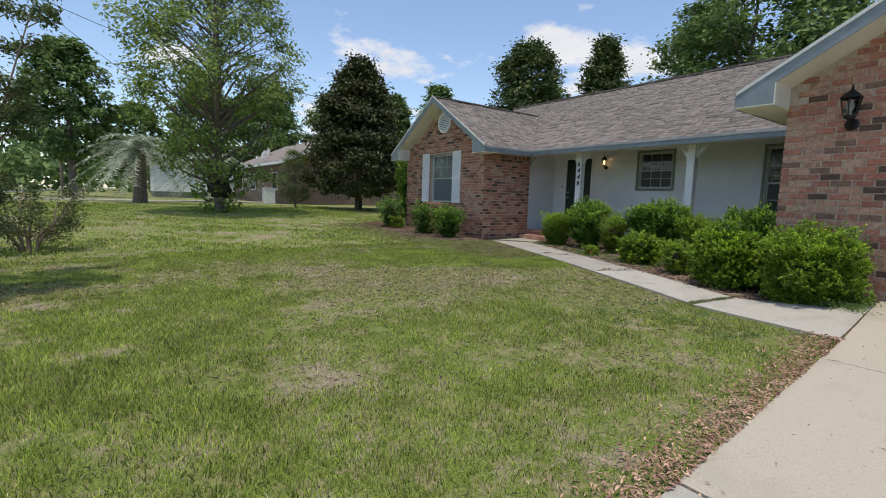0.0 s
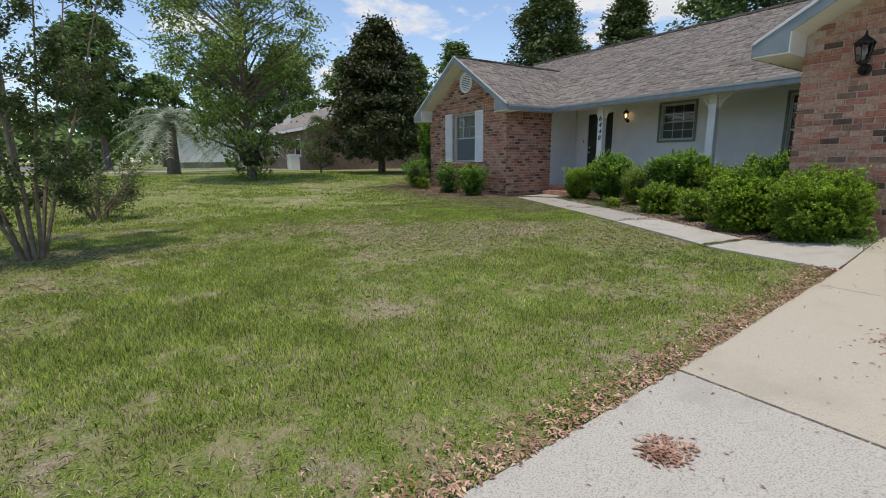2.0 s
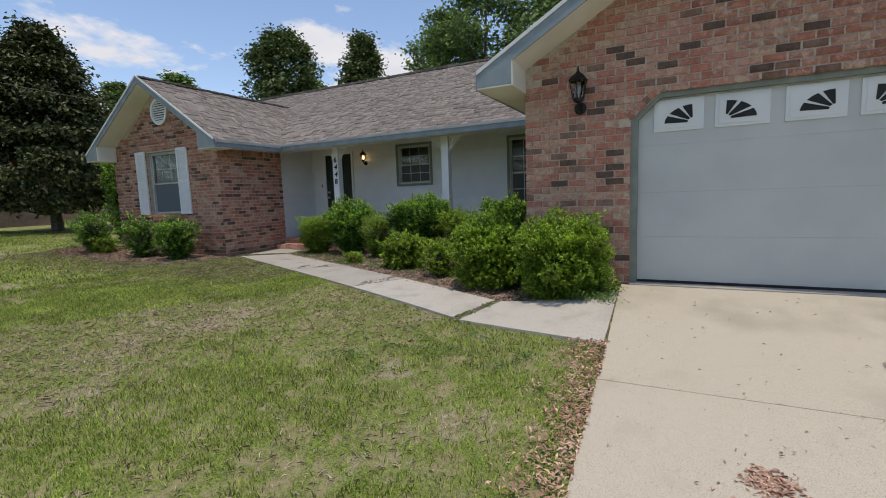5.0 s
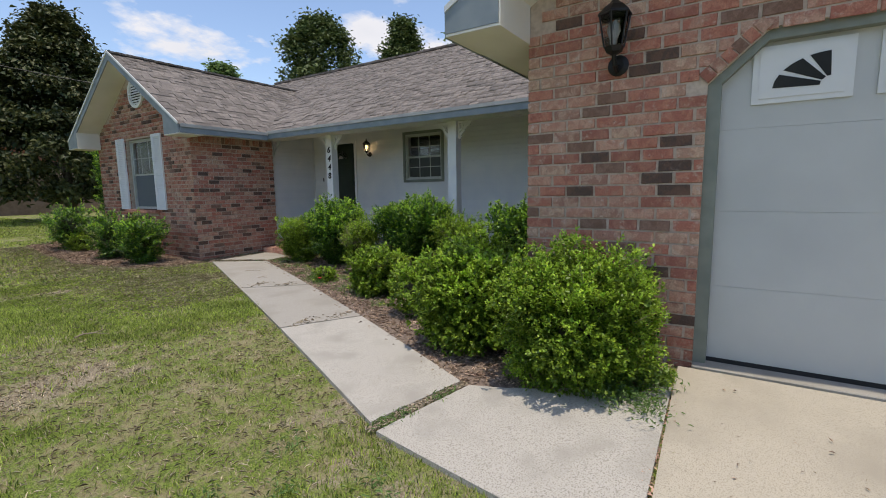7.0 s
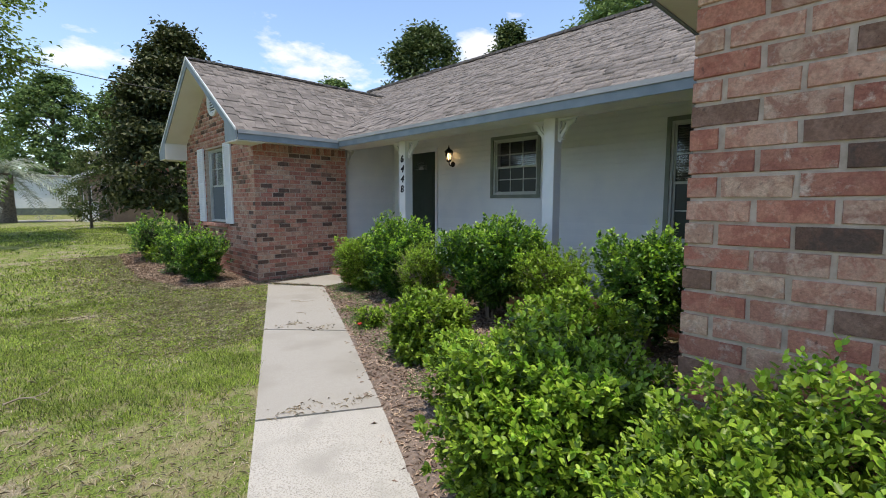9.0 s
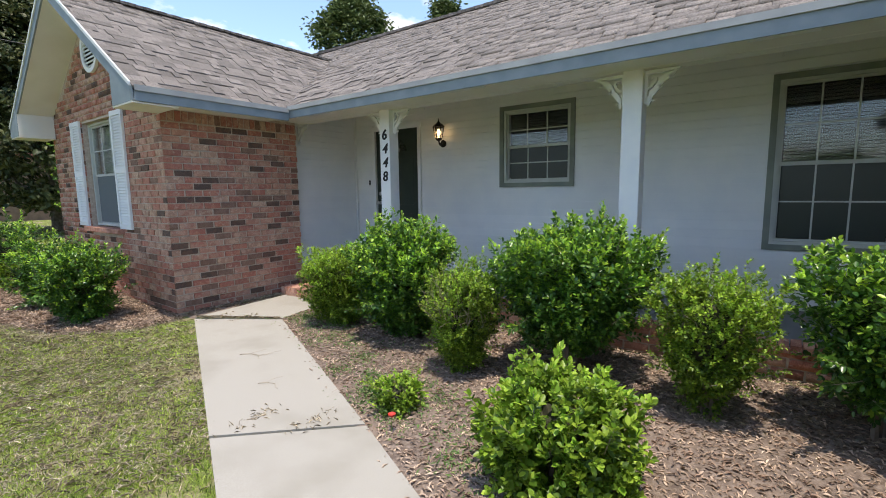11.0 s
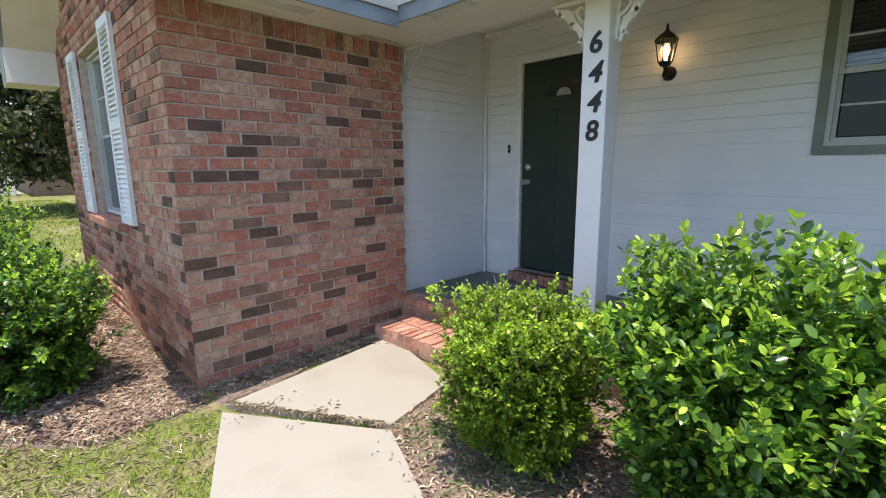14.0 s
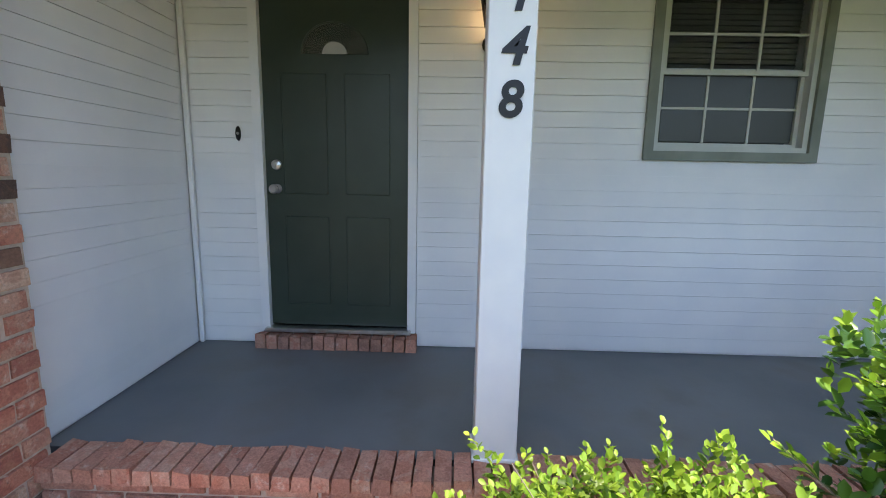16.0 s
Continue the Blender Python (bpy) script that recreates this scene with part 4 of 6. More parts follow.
FANS = [(0.70, 0.43, -1), (0.14, -0.15, 1), (-0.45, -0.74, -1), (-1.02, -1.30, 1)]
for ya, yb, side in FANS:
    c = (ya + yb) / 2
    fl = part("window_surround", boxes((G + 0.085, G + 0.1, c - 0.235, c + 0.235, 2.08, 2.41), (G + 0.078, G + 0.085, c - 0.20, c + 0.20, 2.11, 2.39)), M["garage_trim"], lf, "raised pale surround of a fan light")
    o = (yb if side < 0 else ya, 2.155)
    sgn = 1 if side < 0 else -1
    for a0, a1 in ((3, 27), (35, 60), (68, 88)):
        pts = [(o[0] + sgn * 0.05 * math.cos(radians(q)), o[1] + 0.05 * math.sin(radians(q))) for q in (a0, a1)]
        pts += [(o[0] + sgn * 0.27 * math.cos(radians(q)), o[1] + (0.185) * math.sin(radians(q))) for q in (a1, (a0 + a1) / 2, a0)]
        part("pane", prism(bmesh.new(), pts, "x", G + 0.074, G + 0.078), M["screen"], fl, "dark wedge of the fan light")
part("threshold_strip", boxes((G - 0.05, G + 0.12, -1.63, 1.03, 0.35, 0.425), bev=0.006), M["walkcon"], gd, "pale concrete threshold")


# ---- lanterns ----
def lantern(name, x, y, z, s, lit, label):
    """A wall lantern; z is the middle of its cage."""
    l = thing(name, (x, y, z), label, "wall lamp")
    q = lambda *v: tuple(a * s for a in v)
    part("back_plate", lathe(bmesh.new(), [q(0.05, 0), q(0.055, -0.012), q(0.03, -0.02)], 0, -0.155 * s, 14, "x"), M["black"], l)
    part("arm", tube(bmesh.new(), [q(-0.01, 0, -0.155), q(-0.05, 0, -0.19), q(-0.10, 0, -0.17), q(-0.12, 0, -0.11)], [0.012 * s] * 4, 8), M["black"], l)
    part("base", lathe(bmesh.new(), [q(0.012, -0.125), q(0.04, -0.11), q(0.052, -0.085)], -0.12 * s, 0, 6), M["black"], l)
    part("cap", lathe(bmesh.new(), [q(0.088, 0.07), q(0.085, 0.08), q(0.05, 0.115), q(0.028, 0.13), q(0.012, 0.15), q(0.006, 0.19)], -0.12 * s, 0, 6), M["black"], l)
    for k in range(6):
        a = k * math.tau / 6
        p0 = (-0.12 * s + 0.05 * s * math.cos(a), 0.05 * s * math.sin(a), -0.085 * s)
        p1 = (-0.12 * s + 0.078 * s * math.cos(a), 0.078 * s * math.sin(a), 0.072 * s)
        part("cage_bar", tube(bmesh.new(), [p0, p1], [0.005 * s, 0.005 * s], 5), M["black"], l)
    g = part("glass", lathe(bmesh.new(), [q(0.044, -0.083), q(0.071, 0.07)], -0.12 * s, 0, 6), M["glass"], l, "clear bevelled glass")
    g.visible_shadow = False
    b = part("bulb", lathe(bmesh.new(), [q(0.008, -0.08), q(0.012, -0.045), q(0.026, -0.01), q(0.022, 0.02), q(0.006, 0.045)], -0.12 * s, 0, 12), M["bulb"] if lit else M["blind"], l, "warm glowing bulb" if lit else "frosted bulb, unlit")
    if lit:
        lp = new("lamp_light", bpy.data.lights.new("lamp_light", "POINT"))
        lp.data.energy, lp.data.color, lp.data.shadow_soft_size = 0.05, (1.0, 0.66, 0.34), 0.03
        lp.parent = l
        lp.location = (-0.12 * s, 0, 0.0)
    return l


lantern("wall_lantern", PW - 0.008, 7.87, 2.57, 1.0, True, "small black lantern with a lit bulb beside the door")
lantern("wall_lantern", G - 0.004, 1.56, 2.60, 1.25, False, "black lantern, unlit, on the brick garage front")


# ---- posts ----
def ribbon(bm, pts, widths, side):
    """A flat fretwork strip, 24 mm thick, along a bent line in the y-z plane."""
    n = len(pts)
    rows = []
    for i, (p, w) in enumerate(zip(pts, widths)):
        q0, q1 = pts[max(i - 1, 0)], pts[min(i + 1, n - 1)]
        t = Vector((q1[0] - q0[0], q1[1] - q0[1])).normalized()
        a, b = (p[0] - t.y * w / 2, p[1] + t.x * w / 2), (p[0] + t.y * w / 2, p[1] - t.x * w / 2)
        rows.append([bm.verts.new((x, side * u, v)) for x, (u, v) in ((-0.012, a), (-0.012, b), (0.012, b), (0.012, a))])
    for r0, r1 in zip(rows, rows[1:]):
        for k in range(4):
            bm.faces.new((r0[k], r0[(k + 1) % 4], r1[(k + 1) % 4], r1[k]))
    bm.faces.new(rows[0][::-1])
    bm.faces.new(rows[-1])


def scroll(bm, side):
    """A fretwork bracket in the y-z plane, its corner at (0, 0), reaching out by side: two arms, an S-shaped rim with cusps, and a curl inside."""
    ribbon(bm, [(0.0, -0.016), (0.10, -0.016), (0.20, -0.014), (0.275, -0.010)], [0.030, 0.028, 0.024, 0.010], side)
    ribbon(bm, [(0.012, -0.28), (0.012, -0.18), (0.013, -0.032)], [0.024, 0.026, 0.026], side)
    ribbon(bm, [(0.245, -0.026), (0.205, -0.058), (0.165, -0.072), (0.128, -0.10), (0.108, -0.14), (0.078, -0.172), (0.052, -0.205), (0.036, -0.245), (0.030, -0.295)],
           [0.014, 0.050, 0.060, 0.052, 0.046, 0.044, 0.042, 0.042, 0.022], side)
    for p, q, w in (((0.20, -0.06), (0.235, -0.085), 0.03), ((0.115, -0.13), (0.135, -0.16), 0.028), ((0.045, -0.24), (0.082, -0.262), 0.026)):
        ribbon(bm, [p, ((p[0] + q[0]) / 2, (p[1] + q[1]) / 2 - 0.004), q], [w, w * 0.7, 0.005], side)
    ribbon(bm, [(0.02, -0.155), (0.055, -0.132), (0.082, -0.10), (0.086, -0.068), (0.064, -0.050), (0.046, -0.064)], [0.018, 0.020, 0.022, 0.022, 0.018, 0.010], side)
    bmesh.ops.recalc_face_normals(bm, faces=bm.faces)
    return bm


def post(y):
    p = thing("porch_post", (10.415, y, 0.555), "square white boxed porch post with fretwork brackets", "post", "porch posts")
    part("shaft", boxes((-0.0825, 0.0825, -0.0825, 0.0825, 0.0, ZT - 0.004 - 0.556), bev=0.004), M["white"], p)
    part("base_trim", boxes((-0.092, 0.092, -0.092, 0.092, 0.001, 0.018), bev=0.003), M["white"], p)
    for s in (-1, 1):
        b = part("bracket", scroll(bmesh.new(), s), M["white"], p, "white scroll-cut bracket")
        b.location = (0, s * 0.084, ZT - 0.008 - 0.555)
    return p


post(7.882)
post(4.94)
wb = thing("wall_bracket", (10.415, 9.728, ZT - 0.008), "white scroll-cut bracket fixed where the beam meets the brick wing", "bracket")
part("fretwork", scroll(bmesh.new(), -1), M["white"], wb)
for y in (7.33, 6.42, 3.9):
    hk = thing("ceiling_hook", (10.46, y, ZT - 0.004), "small bare wire hook screwed into the porch beam", "hook", "hooks in the porch beam")
    part("wire", tube(bmesh.new(), [(0, 0, 0.004), (0, 0, -0.022), (0, 0.008, -0.034), (0, 0.001, -0.042), (0, -0.007, -0.036)], [0.0018] * 5, 5), M["metal"], hk)
for k, ch in enumerate("6448"):
    cu = bpy.data.curves.new("numeral", "FONT")
    cu.body, cu.size, cu.extrude, cu.shear, cu.offset = ch, 0.168, 0.003, 0.25 if ch == "4" else 0.1, 0.004
    cu.align_x, cu.align_y = "CENTER", "CENTER"
    tmp = bpy.data.objects.new("tmp", cu)
    scene.collection.objects.link(tmp)
    bpy.context.view_layer.update()
    me = bpy.data.meshes.new_from_object(tmp)
    bpy.data.objects.remove(tmp)
    ob = mesh_ob("house_number", me, M["digit"], None)
    me.materials.clear()
    me.materials.append(M["digit"])
    ob.matrix_basis = Matrix.Translation((10.329, 7.882, 2.43 - k * 0.171)) @ Matrix(((0, 0, -1, 0), (-1, 0, 0, 0), (0, 1, 0, 0), (0, 0, 0, 1)))
    tagged(ob, "black numeral %s screwed to the white post" % ch, "house number", "house numbers on the post")


# ---- bushes and trees ----
def bush(name, x, y, r, h, mat, leaf, n, label, seed, clear=0.0, sprigs=0, ry=None, twigs=0):
    """A shrub: short stems, a solid core coloured dark for inner shade, thousands of leaves in an uneven shell, and
    stray shoots.
    """
    rng = np.random.default_rng(seed)
    ry = ry or r
    z0 = float(ground(x, y))
    b = thing(name, (x, y, z0), label, "bush", "shrubs")
    hc, hz = clear + (h - clear) / 2, (h - clear) / 2
    bm = bmesh.new()
    for k in range(6 if clear else 4):
        a = rng.uniform(0, math.tau)
        q = rng.uniform(0.2, 0.6)
        tube(bm, [(0.04 * math.cos(a), 0.04 * math.sin(a), -0.03), (0.12 * r * math.cos(a), 0.12 * r * math.sin(a), h * 0.25), (q * r * math.cos(a), q * ry * math.sin(a), h * 0.72)], [0.02, 0.014, 0.006], 5)
    part("stem", bm, M["palebark"], b)
    holly = "holly" in name or "laurel" in name
    per, ls = (10, 0.105) if holly else (10, 0.07)
    S = max(n // per, 30)
    d = rng.normal(size=(S, 3))
    d /= np.linalg.norm(d, axis=1)[:, None]
    lump = np.array([1 + 0.34 * noise.noise((v[0] * 1.9 + seed, v[1] * 1.9, v[2] * 1.9)) + 0.24 * noise.noise((v[0] * 4.5 + seed, v[1] * 4.5, v[2] * 4.5)) for v in d.tolist()])
    deep = rng.random(S) ** 1.7
    rad = (1.03 - 0.45 * deep) * lump * rng.uniform(0.93, 1.07, S)
    sq = np.sign(d) * np.abs(d) ** 0.85
    tip = sq * rad[:, None] * np.array([r, ry, hz])
    if clear or holly:
        tip[:, :2] *= (0.84 + 0.28 * tip[:, 2:3] / hz)
    tip[:, 2] += hc
    grow = d * 0.8 + np.array([0, 0, 0.55]) + rng.normal(size=(S, 3)) * 0.35
    grow /= np.linalg.norm(grow, axis=1)[:, None]
    L = ls * rng.uniform(0.6, 1.3, S)
    m = np.full(S, per)
    # stray shoots that stand out of the outline, each on its own thin stem
    bm = bmesh.new()
    strays = int(sprigs * 0.9) + 6
    ex = rng.integers(0, S, strays)
    sd = d[ex] * 0.75 + np.array([0, 0, 0.6]) + rng.normal(size=(strays, 3)) * 0.25
    sd /= np.linalg.norm(sd, axis=1)[:, None]
    sl = rng.uniform(0.09, 0.24, strays) * (1.15 if holly else 0.7)
    st = sq[ex] * np.array([r, ry, hz]) * 0.9 + np.array([0, 0, hc]) + sd * sl[:, None]
    st[:, 2] = np.maximum(st[:, 2], clear + 0.08)
    for k in range(strays):
        tube(bm, [st[k] - sd[k] * sl[k] * 1.15, st[k]], [0.0028, 0.0012], 4)
    part("shoot_stem", bm, M["twig"], b, kind="stuff")
    tip, grow, L = np.concatenate([tip, st]), np.concatenate([grow, sd]), np.concatenate([L, sl])
    deep, m = np.concatenate([deep, np.zeros(strays)]), np.concatenate([m, np.maximum((sl / (0.0085 if holly else 0.006)).astype(int), 8)])
    i = np.repeat(np.arange(len(m)), m)
    t = np.concatenate([(np.arange(q) + 0.6) / q for q in m])
    a = np.concatenate([np.arange(q) * 2.4 + rng.uniform(0, 6.3) for q in m])
    g = grow[i]
    e1 = np.cross(g, [0.31, 0.12, 0.94])
    e1 /= np.linalg.norm(e1, axis=1)[:, None]
    e2 = np.cross(g, e1)
    axis = (e1 * np.cos(a)[:, None] + e2 * np.sin(a)[:, None]) * (1.0 - 0.45 * t)[:, None] + g * (0.35 + 0.75 * t)[:, None] + rng.normal(size=(len(i), 3)) * 0.22
    base = tip[i] - g * (L[i] * (1 - t))[:, None] + rng.normal(size=(len(i), 3)) * 0.004
    base[:, 2] = np.maximum(base[:, 2], 0.012)
    size = leaf * (1.12 - 0.40 * t ** 3) * rng.uniform(0.75, 1.25, len(i))
    young = rng.random(len(i)) < np.clip(1.7 * (t - 0.32), 0, 1) * (1 - 0.8 * deep[i]) * (0.55 + 0.45 * (base[:, 2] - hc) / hz) * (1.0 if holly else 1.35)
    me = shoot_leaves("foliage", base, axis, size, 0.54 if holly else 0.58, rng)
    me.materials.append(mat)
    me.materials.append(M["holly_young"] if holly else M["box_young"])
    me.polygons.foreach_set("material_index", np.concatenate([young, young]).astype(np.int32))
    mesh_ob("foliage", me, None, b)
    if twigs:
        bm = bmesh.new()
        for k in range(twigs):
            dd = rng.normal(size=3)
            dd[2] = abs(dd[2]) + 0.3
            dd[0] -= 0.6
            dd /= np.linalg.norm(dd)
            e = np.array([dd[0] * r, dd[1] * ry, hc + dd[2] * hz])
            s = e * 0.6 + np.array([0, 0, hc * 0.2])
            tube(bm, [s, (s + e) / 2 + rng.normal(size=3) * 0.02, e + rng.normal(size=3) * 0.04], [0.0028, 0.002, 0.001], 4)
        part("dry_twig", bm, M["twig"], b, "bare pale twigs", "stuff")
    # solid lump whose dark colour stands for the shade among the leaves
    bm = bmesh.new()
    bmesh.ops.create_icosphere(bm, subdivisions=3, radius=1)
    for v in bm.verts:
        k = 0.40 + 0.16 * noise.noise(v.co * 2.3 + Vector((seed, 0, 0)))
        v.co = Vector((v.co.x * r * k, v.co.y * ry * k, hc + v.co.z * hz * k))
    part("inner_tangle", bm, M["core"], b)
    return b


BUSHES = [
    ("boxwood_bush", 6.60, 1.68, 0.49, 0.88, "box", 0.024, 38000, "round clipped light-green boxwood at the garage corner", 0, 0, None, 0),
    ("boxwood_bush", 7.00, 2.66, 0.47, 0.82, "box", 0.031, 24000, "large bright-green shrub beside the walk", 0, 25, None, 0),
    ("boxwood_bush", 7.45, 3.62, 0.27, 0.55, "box", 0.035, 2600, "small round boxwood in the mulch bed", 0, 4, None, 0),
    ("boxwood_bush", 8.04, 4.62, 0.38, 0.58, "box", 0.040, 7000, "round boxwood in the mulch bed", 0, 10, None, 0),
    ("holly_bush", 9.45, 3.30, 0.44, 1.12, "holly", 0.042, 9000, "glossy holly bush near the porch", 0.2, 30, None, 0),
    ("boxwood_bush", 7.75, 3.02, 0.35, 0.90, "box", 0.034, 8000, "yellow-green boxwood behind the garage corner", 0, 8, None, 0),
    ("boxwood_bush", 9.28, 4.15, 0.36, 0.95, "box", 0.024, 14000, "bright boxwood with leggy stems near the porch", 0.1, 14, None, 10),
    ("holly_bush", 9.46, 5.12, 0.60, 1.18, "holly", 0.040, 24000, "tall glossy holly with bare stems below", 0.2, 60, None, 0),
    ("boxwood_bush", 8.95, 5.80, 0.30, 0.88, "box", 0.021, 20000, "thin boxwood with pale dead twigs", 0.03, 8, None, 130),
    ("holly_bush", 9.36, 6.76, 0.50, 1.10, "holly", 0.038, 24000, "glossy spreading holly in front of the porch", 0.08, 50, None, 0),
    ("boxwood_bush", 9.34, 7.66, 0.42, 0.84, "box", 0.023, 26000, "round yellow-green boxwood beside the brick step", 0.02, 10, None, 26),
    ("boxwood_bush", 8.20, 5.80, 0.17, 0.24, "box", 0.028, 1500, "tiny seedling shrub in the mulch bed", 0, 0, None, 0),
    ("holly_bush", 7.72, 10.2, 0.44, 0.88, "holly", 0.038, 9000, "dense green shrub under the gable window", 0, 20, None, 0),
    ("holly_bush", 7.70, 11.35, 0.40, 0.92, "holly", 0.038, 5500, "dense green shrub under the gable window", 0, 20, None, 0),
    ("holly_bush", 7.62, 13.3, 0.44, 1.02, "holly", 0.038, 5500, "dense green shrub at the end of the brick gable", 0, 20, None, 0),
    ("boxwood_bush", 7.70, 12.95, 0.25, 0.45, "box", 0.035, 1500, "small reddish-green shrub in the wall bed", 0, 4, None, 6),
    ("laurel_bush", 9.30, 14.75, 0.62, 2.55, "holly", 0.05, 16000, "tall dense evergreen at the corner of the house", 0, 20, None, 0),
]
for k, (nm, x, y, r, h, mt, lf, n, lb, clear, spr, ry, tw) in enumerate(BUSHES):
    bush(nm, x, y, r, h, M[mt], lf, int(n * 1.25), lb, k + 3, clear, spr, ry, tw)


def tree(name, x, y, h, crown, mat, leaf, n, label, seed, trunk=0.16, bark="bark", z0=None, clumps=90, base=0.25, spread=0.33, zc=None, limbs=14, up=0.5):
    """A tree with a tapered trunk, limbs that reach the leaf clumps, and a crown whose radius follows crown(t), t from its base to its top."""
    rng = np.random.default_rng(seed)
    z0 = float(ground(x, y)) if z0 is None else z0
    t = thing(name, (x, y, z0), label, "tree")
    hb = h * base
    cen = []
    for k in range(clumps):
        q = rng.random() ** 0.85
        R = crown(q)
        a = rng.uniform(0, math.tau)
        rr = R * math.sqrt(rng.uniform(0.12, 1.0))
        cen.append((rr * math.cos(a), rr * math.sin(a), hb + q * (h - hb)))
    cen = np.array(cen)
    bm = bmesh.new()
    zs = np.linspace(0, h * 0.93, 9)
    lean = [(0.06 * h * noise.noise((seed, z * 0.15, 0)) * z / h, 0.06 * h * noise.noise((seed, z * 0.15, 9)) * z / h) for z in zs]
    tube(bm, [(a, b, z - (0.1 if i == 0 else 0)) for i, ((a, b), z) in enumerate(zip(lean, zs))], [trunk * (1.25 if i == 0 else 1) * (1 - 0.88 * z / h) for i, z in enumerate(zs)], 9)
    for i in rng.permutation(len(cen))[:limbs]:
        c = cen[i]
        zb = max(hb * 0.75, c[2] - 0.35 * math.hypot(c[0], c[1]) - 0.1 * h)
        f = zb / h
        s = np.array([0.06 * h * noise.noise((seed, zb * 0.15, 0)) * f, 0.06 * h * noise.noise((seed, zb * 0.15, 9)) * f, zb])
        m = (s + c) / 2 + rng.normal(size=3) * 0.04 * h * 0.4
        r0 = trunk * (1 - 0.88 * f) * 0.5
        tube(bm, [s, m, c], [r0, r0 * 0.55, r0 * 0.2], 5)
    part("trunk", bm, M[bark], t)
    per = n // clumps
    pts = np.repeat(cen, per, 0) + rng.normal(size=(per * clumps, 3)) * np.array([spread, spread, spread * 0.62]) * h * 0.14
    outs = (pts - np.array([0, 0, h * 0.55]))
    outs /= np.linalg.norm(outs, axis=1)[:, None]
    mesh_ob("crown", leaf_mesh("crown", pts, leaf, rng, up, outs * 0.5, 0.55), mat, t)
    return t


def prof(pairs):
    xs_, ys_ = zip(*pairs)
    return lambda q: float(np.interp(q, xs_, ys_))


tree("oak_tree", 3.4, 18.5, 9.8, prof([(0, 1.5), (0.25, 2.5), (0.55, 3.2), (0.8, 2.2), (1, 0.7)]), M["oakleaf"], 0.13, 24000, "leafy open oak with a grey trunk on the lawn", 21, 0.16, clumps=190, base=0.13, spread=0.19, limbs=120)
bush("oak_suckers", 3.4, 18.5, 0.95, 1.7, M["oakleaf"], 0.08, 2600, "low leafy suckers round the foot of the oak", 60)
tree("magnolia_tree", 10.2, 21.0, 7.1, prof([(0, 2.35), (0.15, 2.65), (0.4, 2.3), (0.7, 1.55), (0.9, 0.75), (1, 0.2)]), M["darkleaf"], 0.17, 42000, "dense dark conical magnolia", 22, 0.17, clumps=420, base=0.12, spread=0.24, limbs=40, up=0.3)
tree("small_tree", 7.6, 22.7, 2.7, prof([(0, 0.5), (0.4, 0.95), (0.8, 0.7), (1, 0.2)]), M["crape"], 0.07, 6500, "small multi-stemmed ornamental tree", 23, 0.05, clumps=90, base=0.12, spread=0.33, limbs=30)
tree("conifer_tree", 25.5, 24.5, 12.2, prof([(0, 3.0), (0.3, 3.1), (0.6, 2.9), (0.85, 1.9), (1, 0.4)]), M["evergreen"], 0.26, 24000, "dense dark evergreen rising over the roof", 24, 0.25, clumps=300, spread=0.2, base=0.1)
tree("conifer_tree", 31.0, 21.8, 12.8, prof([(0, 3.6), (0.3, 3.3), (0.6, 2.2), (0.85, 1.0), (1, 0.2)]), M["evergreen"], 0.26, 24000, "dark pointed evergreen rising over the roof", 25, 0.25, clumps=300, spread=0.2, base=0.1)
rr = np.random.default_rng(5)
BACK = [(34, 13, 17, 5.0), (32, 5, 19, 6.0), (38, 18, 16, 4.5), (36, -3, 20, 6.5), (30, -6, 19, 5.5), (42, 8, 19, 6), (37, -12, 18, 6), (35, 31, 12, 2.6), (27, 38, 11.5, 2.2),
        (24, 41, 10.5, 2.0), (-1.9, 44, 11.0, 3.2), (9, 56, 12, 4.2), (15, 54, 12.5, 4.5), (22, 52, 12, 4.0), (3, 62, 10, 3.5), (17, 62, 13, 4)]
for k, (x, y, h, w) in enumerate(BACK):
    tree("broadleaf_tree", x, y, h, prof([(0, w * 0.6), (0.35, w), (0.7, w * 0.85), (1, w * 0.25)]), M["woods"], 0.34, 13000, "tall green tree across the open lots" if y > 35 else "tall dark green tree over the roof ridge", 30 + k, 0.28, clumps=170, base=0.22, spread=0.2)
# the far woods
rng = np.random.default_rng(9)
pts = []
for k in range(520):
    a = rng.uniform(-math.pi, math.pi)
    d = rng.uniform(85, 150)
    x, y = d * math.sin(a), d * math.cos(a)
    if -18 < x < -5 and y > 0 and rng.random() < 0.6:
        continue
    hh = rng.uniform(6, 11)
    q = rng.normal(size=(170, 3)) * np.array([2.6, 2.6, hh * 0.24]) + np.array([x, y, hh * 0.5 + 0.5])
    pts.append(q)
pts = np.concatenate(pts)
mesh_ob("far_woods", leaf_mesh("far_woods", pts, 1.1, rng, 0.2, None, 0.8), M["woods"], None, "distant belt of green trees", "stuff")


